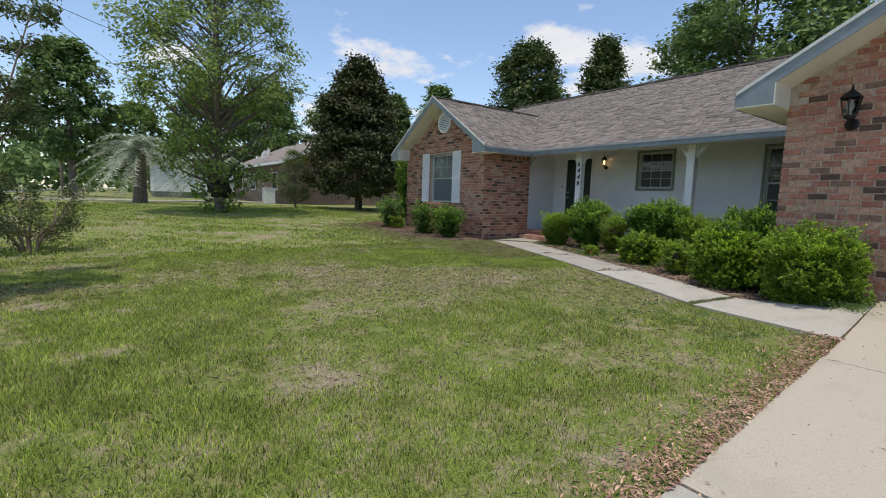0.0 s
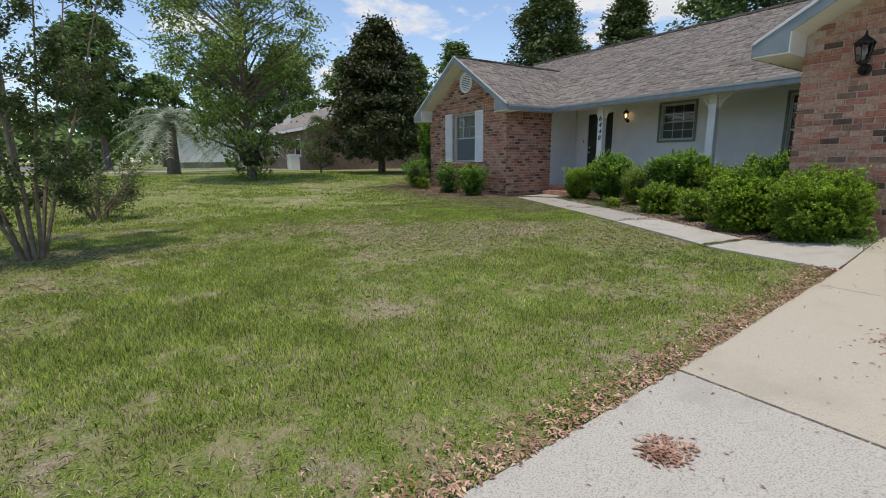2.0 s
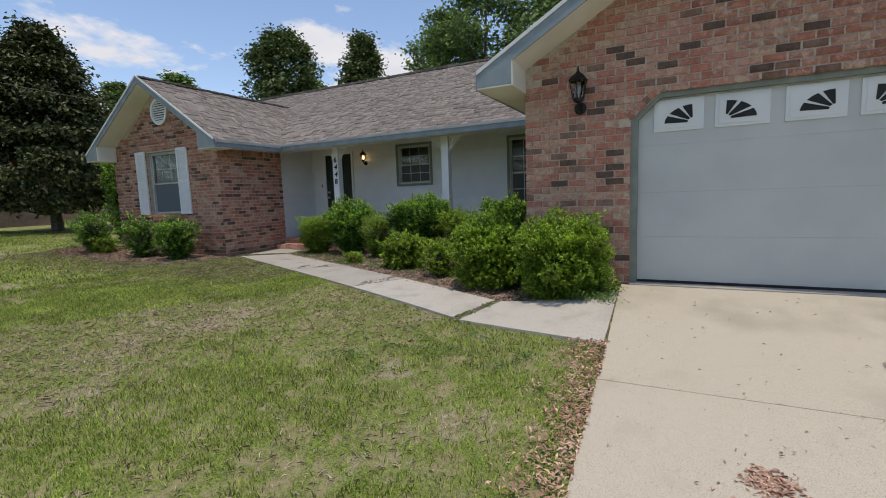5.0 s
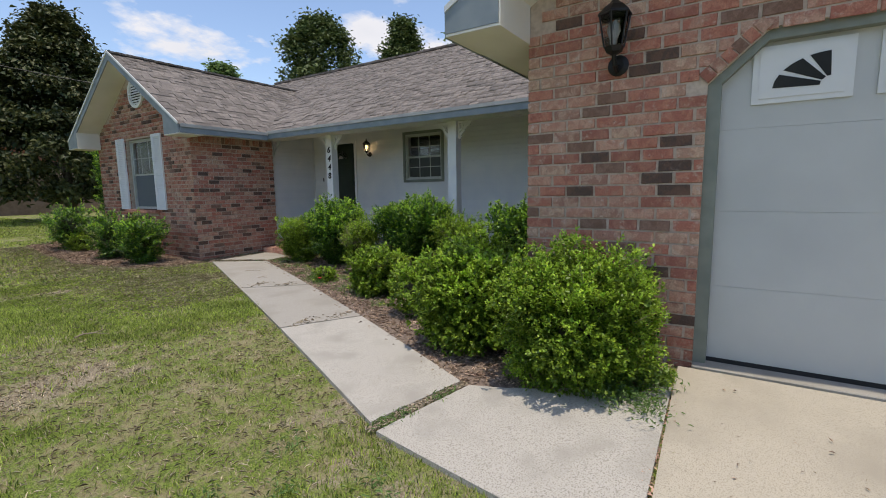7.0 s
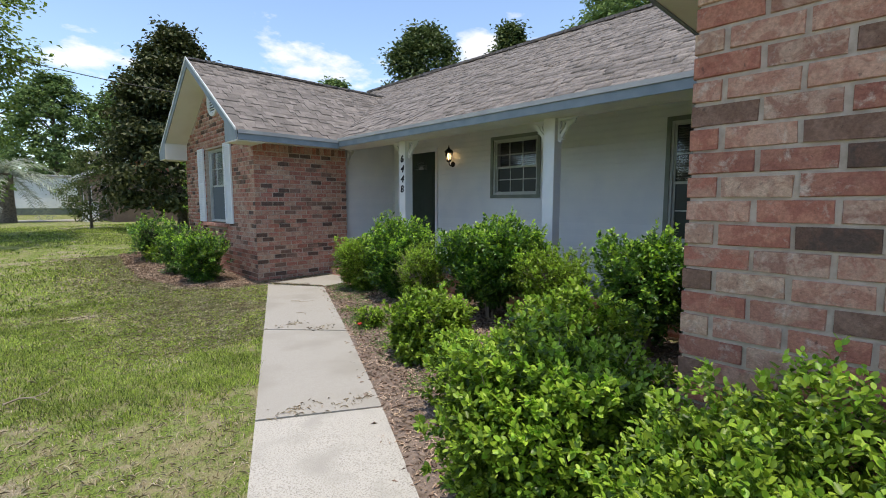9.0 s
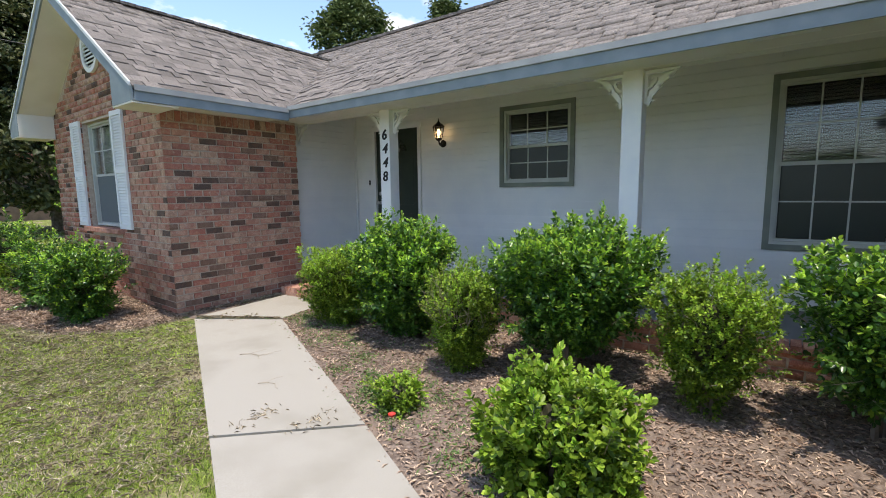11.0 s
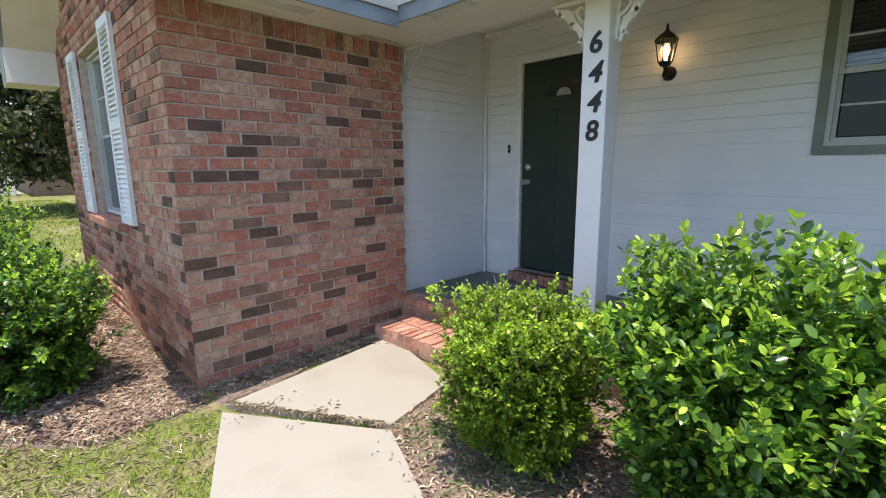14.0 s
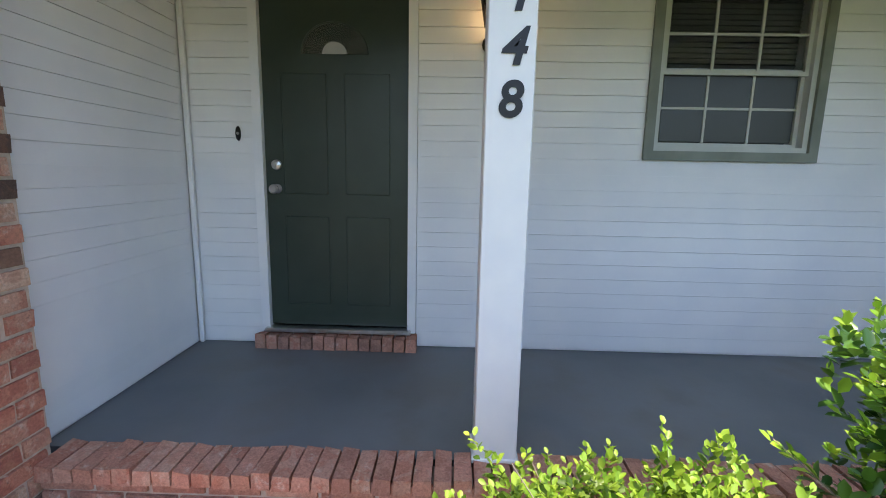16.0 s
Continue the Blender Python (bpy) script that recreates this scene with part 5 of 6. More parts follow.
def crape(x, y, h, w, seed, n, label):
    """A myrtle: many stems fanned up from one foot, fine twigs and sparse small leaves."""
    rng = np.random.default_rng(seed)
    t = thing("crape_myrtle", (x, y, float(ground(x, y))), label, "tree", "crape myrtles")
    leaves = []
    for k in range(9):
        a = k * math.tau / 9 + rng.uniform(-0.3, 0.3)
        bm = bmesh.new()
        q = rng.uniform(0.25, 1.0) * w
        hh = h * rng.uniform(0.75, 1.0)
        P = [np.array([0.09 * math.cos(a), 0.09 * math.sin(a), -0.05]), np.array([0.22 * q * math.cos(a), 0.22 * q * math.sin(a), hh * 0.22]),
             np.array([0.5 * q * math.cos(a), 0.5 * q * math.sin(a), hh * 0.55]), np.array([0.8 * q * math.cos(a), 0.8 * q * math.sin(a), hh])]
        P[2] += rng.normal(size=3) * 0.08
        tube(bm, P, [0.026, 0.02, 0.012, 0.004], 6)
        for j in range(17):
            s = rng.uniform(0.25 if j > 3 else 0.12, 0.98)
            i = min(int(s * 3), 2)
            f = s * 3 - i
            st = P[i] * (1 - f) + P[i + 1] * f
            aa = a + rng.uniform(-1.5, 1.5)
            L = rng.uniform(0.35, 0.85) * (1.15 - 0.5 * s)
            e = st + np.array([math.cos(aa) * L * 0.75, math.sin(aa) * L * 0.75, L * rng.uniform(0.1, 0.7)])
            m = (st + e) / 2 + rng.normal(size=3) * 0.03
            tube(bm, [st, m, e], [0.007, 0.005, 0.002], 4)
            u = rng.random((n // 150, 1))
            leaves.append(m * (1 - u) + e * u + rng.normal(size=(len(u), 3)) * 0.055)
        part("stem", bm, M["palebark"], t)
    mesh_ob("foliage", leaf_mesh("foliage", np.concatenate(leaves), 0.05, rng, 0.3, None, 0.55), M["crape"], t)


crape(-1.62, 7.1, 4.6, 1.75, 41, 27000, "multi-stemmed crape myrtle with sparse dark leaves on the lawn")
crape(-1.1, 10.6, 1.15, 1.0, 42, 4200, "low scrubby crape myrtle in the lawn")


def palm_tree(x, y, h, seed):
    rng = np.random.default_rng(seed)
    t = thing("palm_tree", (x, y, float(ground(x, y))), "shaggy jelly palm with arching grey-green fronds", "palm tree")
    bm = bmesh.new()
    tube(bm, [(0, 0, -0.1), (0.04, 0, h * 0.25), (0.02, 0.03, h * 0.5)], [0.34, 0.26, 0.30], 10)
    part("trunk", bm, M["bark"], t)
    vs, fs = [], []
    for k in range(46):
        a = rng.uniform(0, math.tau)
        el = rng.uniform(-0.35, 1.25)
        L = rng.uniform(2.0, 2.7)
        d = np.array([math.cos(a), math.sin(a), 0])
        prev = None
        bm = bmesh.new()
        pts_ = []
        for s in np.linspace(0, 1, 9):
            pts_.append(np.array([0, 0, h * 0.5]) + d * L * (s * math.cos(el) + 0.25 * s * s) + np.array([0, 0, L * (s * math.sin(el) - 0.75 * s * s)]))
        tube(bm, pts_, [0.02 * (1 - 0.9 * q / 8) for q in range(9)], 4)
        side = np.cross(d, [0, 0, 1])
        for s in np.linspace(0.15, 1, 26):
            i = min(int(s * 8), 7)
            f = s * 8 - i
            c = pts_[i] * (1 - f) + pts_[i + 1] * f
            tang = pts_[i + 1] - pts_[i]
            tang /= np.linalg.norm(tang)
            for sg in (-1, 1):
                ll = 0.5 * (1 - 0.45 * s)
                e = c + side * sg * ll * 0.75 + tang * ll * 0.6 + np.array([0, 0, rng.uniform(-0.22, 0.12)])
                w = tang * 0.03
                v = [bm.verts.new(c - w), bm.verts.new(c + w), bm.verts.new(e)]
                bm.faces.new(v)
        part("frond", bm, M["palm"], t)


palm_tree(1.4, 27.6, 5.2, 51)
palm_tree(5.4, 31.5, 4.6, 52)


# ---- neighbouring buildings ----
def neighbour():
    x0, x1, y0, y1 = 9.2, 18.0, 29.1, 43.5
    zg = float(ground(12, 32)) - 0.02
    h = thing("neighbour_house", (0, 0, zg), "low brick house with a grey shingle roof", "house")
    part("wall", boxes((x0, x1, y0, y1, -0.2, 2.55)), noise_mat("far_brick", (0.20, 0.14, 0.11), (0.27, 0.19, 0.15), 6, 0.9, 0.3, 20), h, "brown brick wall")
    bm = bmesh.new()
    prism(bm, [(x0 - 0.45, 2.72), (13.6, 4.95), (x1 + 0.45, 2.72), (x1 + 0.45, 2.58), (13.6, 4.81), (x0 - 0.45, 2.58)], "y", y0 - 0.4, y1 + 0.4)
    part("roof", bm, M["shingle"], h, "grey shingle roof")
    bm = bmesh.new()
    prism(bm, [(x0 - 0.45, 2.52), (13.6, 4.74), (x1 + 0.45, 2.52), (x1 + 0.45, 2.7), (13.6, 4.93), (x0 - 0.45, 2.7)], "y", y0 - 0.45, y0 - 0.4)
    part("barge_board", bm, M["white"], h, "white barge board")
    part("fascia", boxes((x0 - 0.48, x0 - 0.45, y0 - 0.4, y1 + 0.4, 2.52, 2.70)), M["white"], h, "white fascia")
    bm = bmesh.new()
    part("gable_wall", prism(bm, [(x0, 2.55), (x1, 2.55), (13.6, 4.75)], "y", y0, y0 + 0.2), M["brick_far"], h, "brown brick gable")
    for a, b in ((31.0, 32.2), (36.5, 38.0), (40.5, 41.7)):
        wn = part("window", boxes((x0 - 0.03, x0 + 0.02, a, b, 0.9, 2.1)), M["white"], h, "white framed window")
        part("pane", boxes((x0 - 0.035, x0 - 0.031, a + 0.08, b - 0.08, 0.98, 2.02)), M["screen"], wn)
    dish = part("satellite_dish", lathe(bmesh.new(), [(0.02, 0), (0.25, 0.03), (0.42, 0.12), (0.43, 0.125)], sides=18), M["blind"], h, "pale satellite dish")
    dish.matrix_basis = pose(x0 - 0.1, 33.0, 3.35, 0, -60, 20)
    ac = thing("utility_cabinet", (9.0 - 0.6, 30.2, zg + 0.02), "small white cabinet at the neighbour's wall", "cabinet")
    part("cabinet_body", boxes((-0.3, 0.3, -0.4, 0.4, 0, 0.95), bev=0.02), M["white"], ac)
    part("lid", boxes((-0.33, 0.33, -0.43, 0.43, 0.951, 1.0), bev=0.01), M["white"], ac)


neighbour()
mh = thing("mobile_home", (6.0, 50.0, 0.75), "long white mobile home far across the lots", "house")
part("wall", boxes((-2.5, 4.5, -2, 2, 0.5, 2.9)), M["white"], mh)
part("roof", boxes((-2.7, 4.7, -2.2, 2.2, 2.9, 3.05), bev=0.03), M["blind"], mh)
part("skirting", boxes((-2.45, 4.45, -1.95, 1.95, 0, 0.5)), M["greengrey"], mh)
for k in range(8):
    part("siding_strip", boxes((-2.51, 4.51, -2.02, -2.0, 0.55 + k * 0.29, 0.8 + k * 0.29)), M["siding"], mh)
mb = thing("brick_mailbox", (-5.65, 21.4, float(ground(-5.65, 21.4))), "square brick mailbox pillar with a pale cap", "mailbox")
part("pillar", boxes((-0.32, 0.32, -0.32, 0.32, -0.1, 1.02)), M["mortar"], mb)
bi = []
for r_ in range(15):
    for sx, sy in ((0, -1), (-1, 0), (1, 0)):
        for c_ in range(3):
            u = -0.21 + c_ * 0.21
            z = 0.01 + r_ * 0.068
            if sy:
                part("brick", boxes((u - 0.1, u + 0.1, -0.335, -0.32, z, z + 0.06)), M["brick"], mb)
            else:
                part("brick", boxes((min(sx * 0.32, sx * 0.335), max(sx * 0.32, sx * 0.335), u - 0.1, u + 0.1, z, z + 0.06)), M["brick"], mb)
part("cap", boxes((-0.42, 0.42, -0.42, 0.42, 1.021, 1.12), bev=0.03), M["walkcon"], mb)
part("box", boxes((-0.34, 0.0, -0.12, 0.12, 1.121, 1.30), bev=0.05), M["greengrey"], mb)
car = thing("parked_car", (-16.5, 47, 0.76), "silver car parked across the road", "car", rz=85)
bm = bmesh.new()
prism(bm, [(-2.2, 0.25), (2.2, 0.25), (2.25, 0.75), (1.3, 0.9), (0.6, 1.42), (-1.2, 1.42), (-1.9, 0.95), (-2.25, 0.85)], "y", -0.85, 0.85)
part("body", bm, M["carpaint"], car)
for sx in (-1.35, 1.35):
    for sy in (-0.8, 0.8):
        w = part("wheel", lathe(bmesh.new(), [(0.2, -0.12), (0.32, -0.1), (0.32, 0.1), (0.2, 0.12)], sides=16), M["rubber"], car)
        w.matrix_basis = pose(sx, sy, 0.32, 90, 0, 0)
for s in (-1, 1):
    bm = bmesh.new()
    prism(bm, [(1.15, 0.93), (0.55, 1.36), (-1.15, 1.36), (-1.65, 0.96)], "y", s * 0.851, s * 0.856)
    part("side_window", bm, M["screen"], car)


def pole(x, y, h, arm):
    p = thing("utility_pole", (x, y, float(ground(x, y))), "weathered wooden utility pole", "pole", "utility poles")
    part("mast", tube(bmesh.new(), [(0, 0, -0.3), (0.05, 0, h * 0.5), (0.08, 0, h)], [0.15, 0.13, 0.10], 10), M["bark"], p)
    if arm:
        part("cross_arm", boxes((-0.9, 1.0, -0.16, -0.08, h - 0.6, h - 0.48)), M["bark"], p)
    return p


pole(-4.3, 24.4, 10.5, True)
pole(-3.6, 62, 9.5, True)


def cable(a, b, sag, r=0.012):
    a, b = Vector(a), Vector(b)
    o = thing("overhead_cable", a, "thin black overhead cable", "cable", "overhead cables")
    ps = [a.lerp(b, t / 14) - a - Vector((0, 0, sag * 4 * (t / 14) * (1 - t / 14))) for t in range(15)]
    part("wire", tube(bmesh.new(), ps, [r] * 15, 5), M["black"], o)


cable((-4.3, 24.4, 9.6), (10.6, 14.2, 4.3), 0.9)
cable((-4.3, 24.4, 10.5), (9.5, 36.0, 4.6), 1.0)
cable((-4.6, 24.4, 10.6), (-4.0, 62, 9.6), 0.8)
cable((-3.6, 24.4, 10.6), (-3.0, 62, 9.6), 0.8)
cable((-4.6, 24.4, 10.6), (-5.2, -14, 10.2), 0.9)
cable((-3.6, 24.4, 10.6), (-4.2, -14, 10.2), 0.9)
pole(-4.6, -14, 10.5, True)
# service mast on the roof
sm = thing("service_mast", (10.6, 14.2, 2.9), "grey service mast at the end of the house", "mast")
part("pipe", tube(bmesh.new(), [(0, 0, 0), (0, 0, 1.5)], [0.03, 0.03], 8), M["metal"], sm)

# ---- grass, chips, litter ----
def inside(poly, x, y):
    """Which of the points lie inside the polygon."""
    hit = np.zeros(len(x), bool)
    n = len(poly)
    for i in range(n):
        (x0, y0), (x1, y1) = poly[i], poly[(i + 1) % n]
        c = ((y0 > y) != (y1 > y)) & (x < (x1 - x0) * (y - y0) / (y1 - y0 + 1e-12) + x0)
        hit ^= c
    return hit


WALK = WL + [(8.50, 9.22), (9.90, 9.36), (9.62, 8.45), (9.05, 8.33)] + WR[::-1] + [(6.62, 1.10), (5.26, 1.07), (5.48, 2.44)]
SIDE = WR + [(9.62, 8.45), (10.3, 8.6), (10.3, 1.0), (6.62, 1.05), (6.24, 2.34)]
rng = np.random.default_rng(77)


def fbm(x, y, s, off):
    """Cheap smooth noise in arrays, from a few turned waves."""
    v = np.zeros_like(x)
    r = np.random.default_rng(off)
    for k in range(14):
        a, f, p = r.uniform(0, math.tau), s * r.uniform(0.5, 3.2), r.uniform(0, math.tau)
        v += np.sin((x * math.cos(a) + y * math.sin(a)) * f + p) / (0.6 + f / s)
    return v / 4


def blades(n, x0, x1, y0, y1, h, w, dens, mat, name, label, soft=0.0):
    x, y = rng.uniform(x0, x1, n), rng.uniform(y0, y1, n)
    keep = rng.random(n) < dens(x, y)
    x, y = x[keep], y[keep]
    out = (y > 0.86 + 0.035 * np.maximum(x, -2) - 0.02 - 0.05 * rng.random(len(x)))
    out &= ~inside(WALK, x + rng.normal(size=len(x)) * 0.02, y + rng.normal(size=len(x)) * 0.02)
    out &= ~inside(BED, x, y) & ~inside(BEDW, x, y) & ~((x > 8.4) & (y > 9.1) & (y < 14)) & ~inside(SIDE, x, y)
    x, y = x[out], y[out]
    m = len(x)
    z = ground(x, y)
    a = rng.uniform(0, math.tau, m)
    hh = h * rng.uniform(0.45, 1.25, m) * (1 + 0.35 * np.clip(fbm(x, y, 1.3, 3), -1, 1))
    lean = hh * rng.uniform(0.1, 1.1, m)
    b = a + rng.uniform(0, math.tau, m)
    ww = w * rng.uniform(0.6, 1.3, m) / 2
    base = np.stack([x, y, z - 0.005], 1)
    s = np.stack([np.cos(a), np.sin(a), np.zeros(m)], 1) * ww[:, None]
    tip = base + np.stack([np.cos(b) * lean, np.sin(b) * lean, hh], 1)
    mid = base + np.stack([np.cos(b) * lean * 0.3, np.sin(b) * lean * 0.3, hh * 0.6], 1)
    v = np.stack([base - s, base + s, mid + s * 0.8, tip, mid - s * 0.8], 1).reshape(-1, 3)
    i = np.arange(m)[:, None] * 5
    f = np.concatenate([i + np.array([[0, 1, 2]]), i + np.array([[0, 2, 4]]), i + np.array([[4, 2, 3]])], 0)
    return mesh_ob(name, raw_mesh(name, v, f), mat, None, label, "stuff")


def dens_green(x, y):
    f = fbm(x, y, 1.1, 11) + 0.8 * fbm(x, y, 4.5, 12) + 0.6 * fbm(x, y, 14.0, 13)
    d = np.clip(0.62 + 1.9 * f, 0.04, 1)
    edge = ss(0.0, 1.1, y - (0.86 + 0.035 * np.maximum(x, -2)))
    bedw = ss(0.2, 1.6, np.hypot((x - 8.3) / 1.2, (y - 11) / 3.2))
    return d * (0.25 + 0.75 * edge) * (0.12 + 0.88 * bedw)


blades(700000, -3.2, 8.4, 0.8, 9.5, 0.040, 0.0048, dens_green, M["grass"], "grass", "short uneven green lawn grass")
blades(230000, -9, 9.5, 9.0, 26.0, 0.05, 0.014, dens_green, M["grass"], "grass", "short uneven green lawn grass")
blades(40000, -9, -3.0, 0.8, 9.5, 0.05, 0.012, dens_green, M["grass"], "grass", "short uneven green lawn grass")
blades(130000, -3.2, 8.4, 0.8, 9.5, 0.03, 0.005, lambda x, y: np.clip(0.75 - 0.7 * fbm(x, y, 1.1, 11), 0.1, 1), M["dry"], "dry_grass", "dry straw-coloured thatch in the lawn")


def scatter(n, pts_fn, size, mat, name, label, dz=0.02, width=0.5):
    x, y = pts_fn(n)
    p = np.stack([x, y, ground(x, y) + dz + 0.008 * rng.random(len(x))], 1)
    return mesh_ob(name, leaf_mesh(name, p, size, rng, 2.6, None, width, 0.6), mat, None, label, "stuff")


def in_poly(poly):
    def f(n):
        px, py = zip(*poly)
        x, y = rng.uniform(min(px), max(px), n), rng.uniform(min(py), max(py), n)
        k = inside(poly, x, y) & ~(inside(WALK, x, y) & (rng.random(n) < 0.93))
        return x[k], y[k]
    return f


def lawn_thatch(n):
    x, y = rng.uniform(-3.2, 8.4, n), rng.uniform(0.9, 9.8, n)
    k = (rng.random(n) < np.clip(0.35 - 0.9 * fbm(x, y, 1.1, 11) - 0.5 * fbm(x, y, 4.5, 12), 0.02, 1)) & ~inside(WALK, x, y) & ~inside(BED, x, y) & ~inside(SIDE, x, y)
    return x[k], y[k]


scatter(90000, lawn_thatch, 0.036, M["thatch"], "lawn_thatch", "dead grey-tan grass lying in the lawn", 0.010, 0.09)
scatter(60000, in_poly(BED), 0.034, M["chip"], "bark_chips", "loose red-brown bark chips", 0.026, 0.24)
scatter(34000, in_poly(BEDW), 0.034, M["chip"], "bark_chips", "loose red-brown bark chips", 0.026, 0.24)


def near_drive(n):
    x = rng.uniform(-3, 5.3, n)
    y = 0.88 + 0.035 * np.maximum(x, -2) + np.abs(rng.normal(size=n)) * 0.15 - 0.03
    return x, y


def near_bedw(n):
    x, y = rng.normal(7.1, 0.65, n), rng.uniform(6.2, 14.5, n)
    k = ~inside(WALK, x, y)
    x, y = x[k], y[k]
    return x, y


scatter(6000, near_drive, 0.03, M["rust"], "leaf_litter", "dry fallen leaves along the edge of the drive", 0.035, 0.35)
scatter(32000, near_bedw, 0.042, M["thatch"], "dry_straw", "dead straw-like grass beside the wall bed", 0.012, 0.09)
scatter(900, lambda n: (rng.uniform(-2, 6.8, n), rng.uniform(-3, 0.9, n)), 0.022, M["chip"], "leaf_litter", "a few dry leaves and twigs on the drive", 0.035, 0.3)


def spot(name, cx, cy, rx, ry, mat, label, seed):
    """A thin irregular stain on a slab."""
    bm = bmesh.new()
    vs = []
    for k in range(26):
        a = k * math.tau / 26
        q = 1 + 0.45 * noise.noise((math.cos(a) * 1.6 + seed, math.sin(a) * 1.6, 0))
        x, y = cx + rx * q * math.cos(a), cy + ry * q * math.sin(a)
        vs.append(bm.verts.new((x, y, float(ground(x, y)) + 0.0335)))
    c = bm.verts.new((cx, cy, float(ground(cx, cy)) + 0.034))
    for k in range(26):
        bm.faces.new((c, vs[k], vs[(k + 1) % 26]))
    part(name, bm, mat, None, label, "structure")


spot("oil_stain", 4.05, -0.50, 0.22, 0.20, M["oil"], "dark oily stain on the concrete drive", 3)
spot("oil_stain", 5.35, -0.75, 0.13, 0.10, M["oil"], "dark oily stain on the concrete drive", 8)
for cx, cy, n_ in ((3.78, 0.20, 300), (3.30, 0.14, 260), (3.5, 0.3, 60), (1.35, 0.55, 420)):
    scatter(n_, lambda n: (rng.normal(cx, 0.055, n), rng.normal(cy, 0.05, n)), 0.028, M["rust"], "leaf_litter", "small heap of rusty crushed leaves on the drive", 0.032, 0.35)


scatter(420, lambda n: (rng.normal(2.13, 0.018, n), rng.uniform(-3.2, 0.9, n)), 0.022, M["rust"], "joint_debris", "crumbled leaves caught in the joint of the drive", 0.018, 0.4)
scatter(260, lambda n: (rng.uniform(5.3, 6.6, n), rng.normal(1.085, 0.018, n)), 0.024, M["rust"], "joint_debris", "crumbled leaves caught in the joint of the walk", 0.02, 0.4)
scatter(220, lambda n: (rng.uniform(4.5, 4.62, n), rng.uniform(-3.2, 1.0, n)), 0.012, M["straw"], "joint_debris", "fine dry bits along the joint of the drive", 0.032, 0.4)
scatter(700, lambda n: (rng.uniform(-1, 6.5, n), rng.uniform(-3, 0.9, n)), 0.012, M["twig"], "fine_debris", "fine dry bits strewn over the drive", 0.032, 0.25)


def fallen_twig(pts, r, label):
    """A dry forked twig lying on the ground through the points."""
    o = thing("fallen_twig", (*pts[0], float(ground(*pts[0])) + 0.036), label, "twig", "fallen twigs")
    ps = [(px - pts[0][0], py - pts[0][1], float(ground(px, py) - ground(*pts[0])) + 0.006 * (k % 2)) for k, (px, py) in enumerate(pts)]
    bm = tube(bmesh.new(), ps, [r * (1 - 0.7 * k / len(ps)) for k in range(len(ps))], 5)
    for k in range(1, len(ps)):
        a = Vector(ps[k])
        d = (a - Vector(ps[k - 1])).normalized()
        side = Vector((-d.y, d.x, 0)) * (1 if k % 2 else -1)
        tube(bm, [a, a + (d * 0.6 + side) * 0.05, a + (d * 1.4 + side * 1.3) * 0.07], [r * 0.5, r * 0.35, r * 0.15], 4)
    part("stem", bm, M["twig"], o)


fallen_twig([(5.24, 5.90), (5.32, 5.93), (5.40, 5.90), (5.48, 5.93)], 0.009, "pale dry twig lying in the thin lawn")
fallen_twig([(8.12, 7.60), (8.17, 7.52), (8.2, 7.44), (8.24, 7.38)], 0.0035, "small dry forked twig on the concrete walk")
fallen_twig([(7.86, 6.9), (7.9, 6.85), (7.93, 6.79)], 0.003, "small dry forked twig on the concrete walk")


def tuft(x, y, n, spread, h):
    """A clump of low weeds."""
    t = tagged(new("weed_clump"), "low green weeds growing by the garden walk", "weed", "weeds by the walk")
    t.matrix_basis = pose(x, y, float(ground(x, y)))
    p = np.stack([rng.normal(0, spread, n), rng.normal(0, spread, n), rng.uniform(0.01, h, n)], 1)
    mesh_ob("leaves", leaf_mesh("leaves", p, 0.030, rng, 0.4, None, 0.26), M["weed"], t)
    bm = bmesh.new()
    for k in range(5):
        tube(bm, [(0, 0, -0.01), (float(rng.normal(0, spread * 0.6)), float(rng.normal(0, spread * 0.6)), h * 0.8)], [0.002, 0.001], 4)
    part("stalk", bm, M["weed"], t)


for k in range(64):
    u = rng.random() ** 0.8
    x, y = 7.25 + 1.75 * u + rng.uniform(0.05, 0.55), 4.1 + 4.1 * u - rng.uniform(0.0, 0.35)
    tuft(x, y, int(rng.integers(50, 150)), rng.uniform(0.05, 0.13), rng.uniform(0.03, 0.08))
for x, y in ((8.60, 9.10), (8.80, 8.76), (8.95, 8.46), (9.25, 9.47), (9.62, 9.5)):
    tuft(x, y, 26, 0.025, 0.04)
scatter(420, lambda n: (8.52 + 0.5 * (q := rng.random(n)), 9.19 - 0.85 * q + rng.normal(size=n) * 0.02), 0.05, M["thatch"], "joint_debris", "dry grass in the joint before the brick step", 0.036, 0.07)
scatter(900, lambda n: (rng.uniform(8.5, 9.8, n), rng.normal(9.45, 0.05, n)), 0.04, M["thatch"], "dry_straw", "dry straw along the foot of the brick wall", 0.03, 0.1)
for k in range(9):
    u = rng.random()
    tuft(5.48 + 0.72 * u, 2.48 - 0.17 * u, 40, 0.03, 0.045)
scatter(700, lambda n: (5.46 + 0.78 * (q := rng.random(n)), 2.49 - 0.175 * q + rng.normal(size=n) * 0.018), 0.03, M["thatch"], "joint_debris", "dry grass and crumbs in the open joint of the walk", 0.025, 0.2)
for cx, cy in ((7.55, 6.45), (7.75, 6.1), (6.65, 4.4), (7.0, 4.25), (8.62, 9.0), (8.8, 8.72)):
    scatter(60, lambda n: (rng.normal(cx, 0.10, n), rng.normal(cy, 0.04, n)), 0.035, M["thatch"], "joint_debris", "wisps of dry grass on the walk joint", 0.032, 0.1)
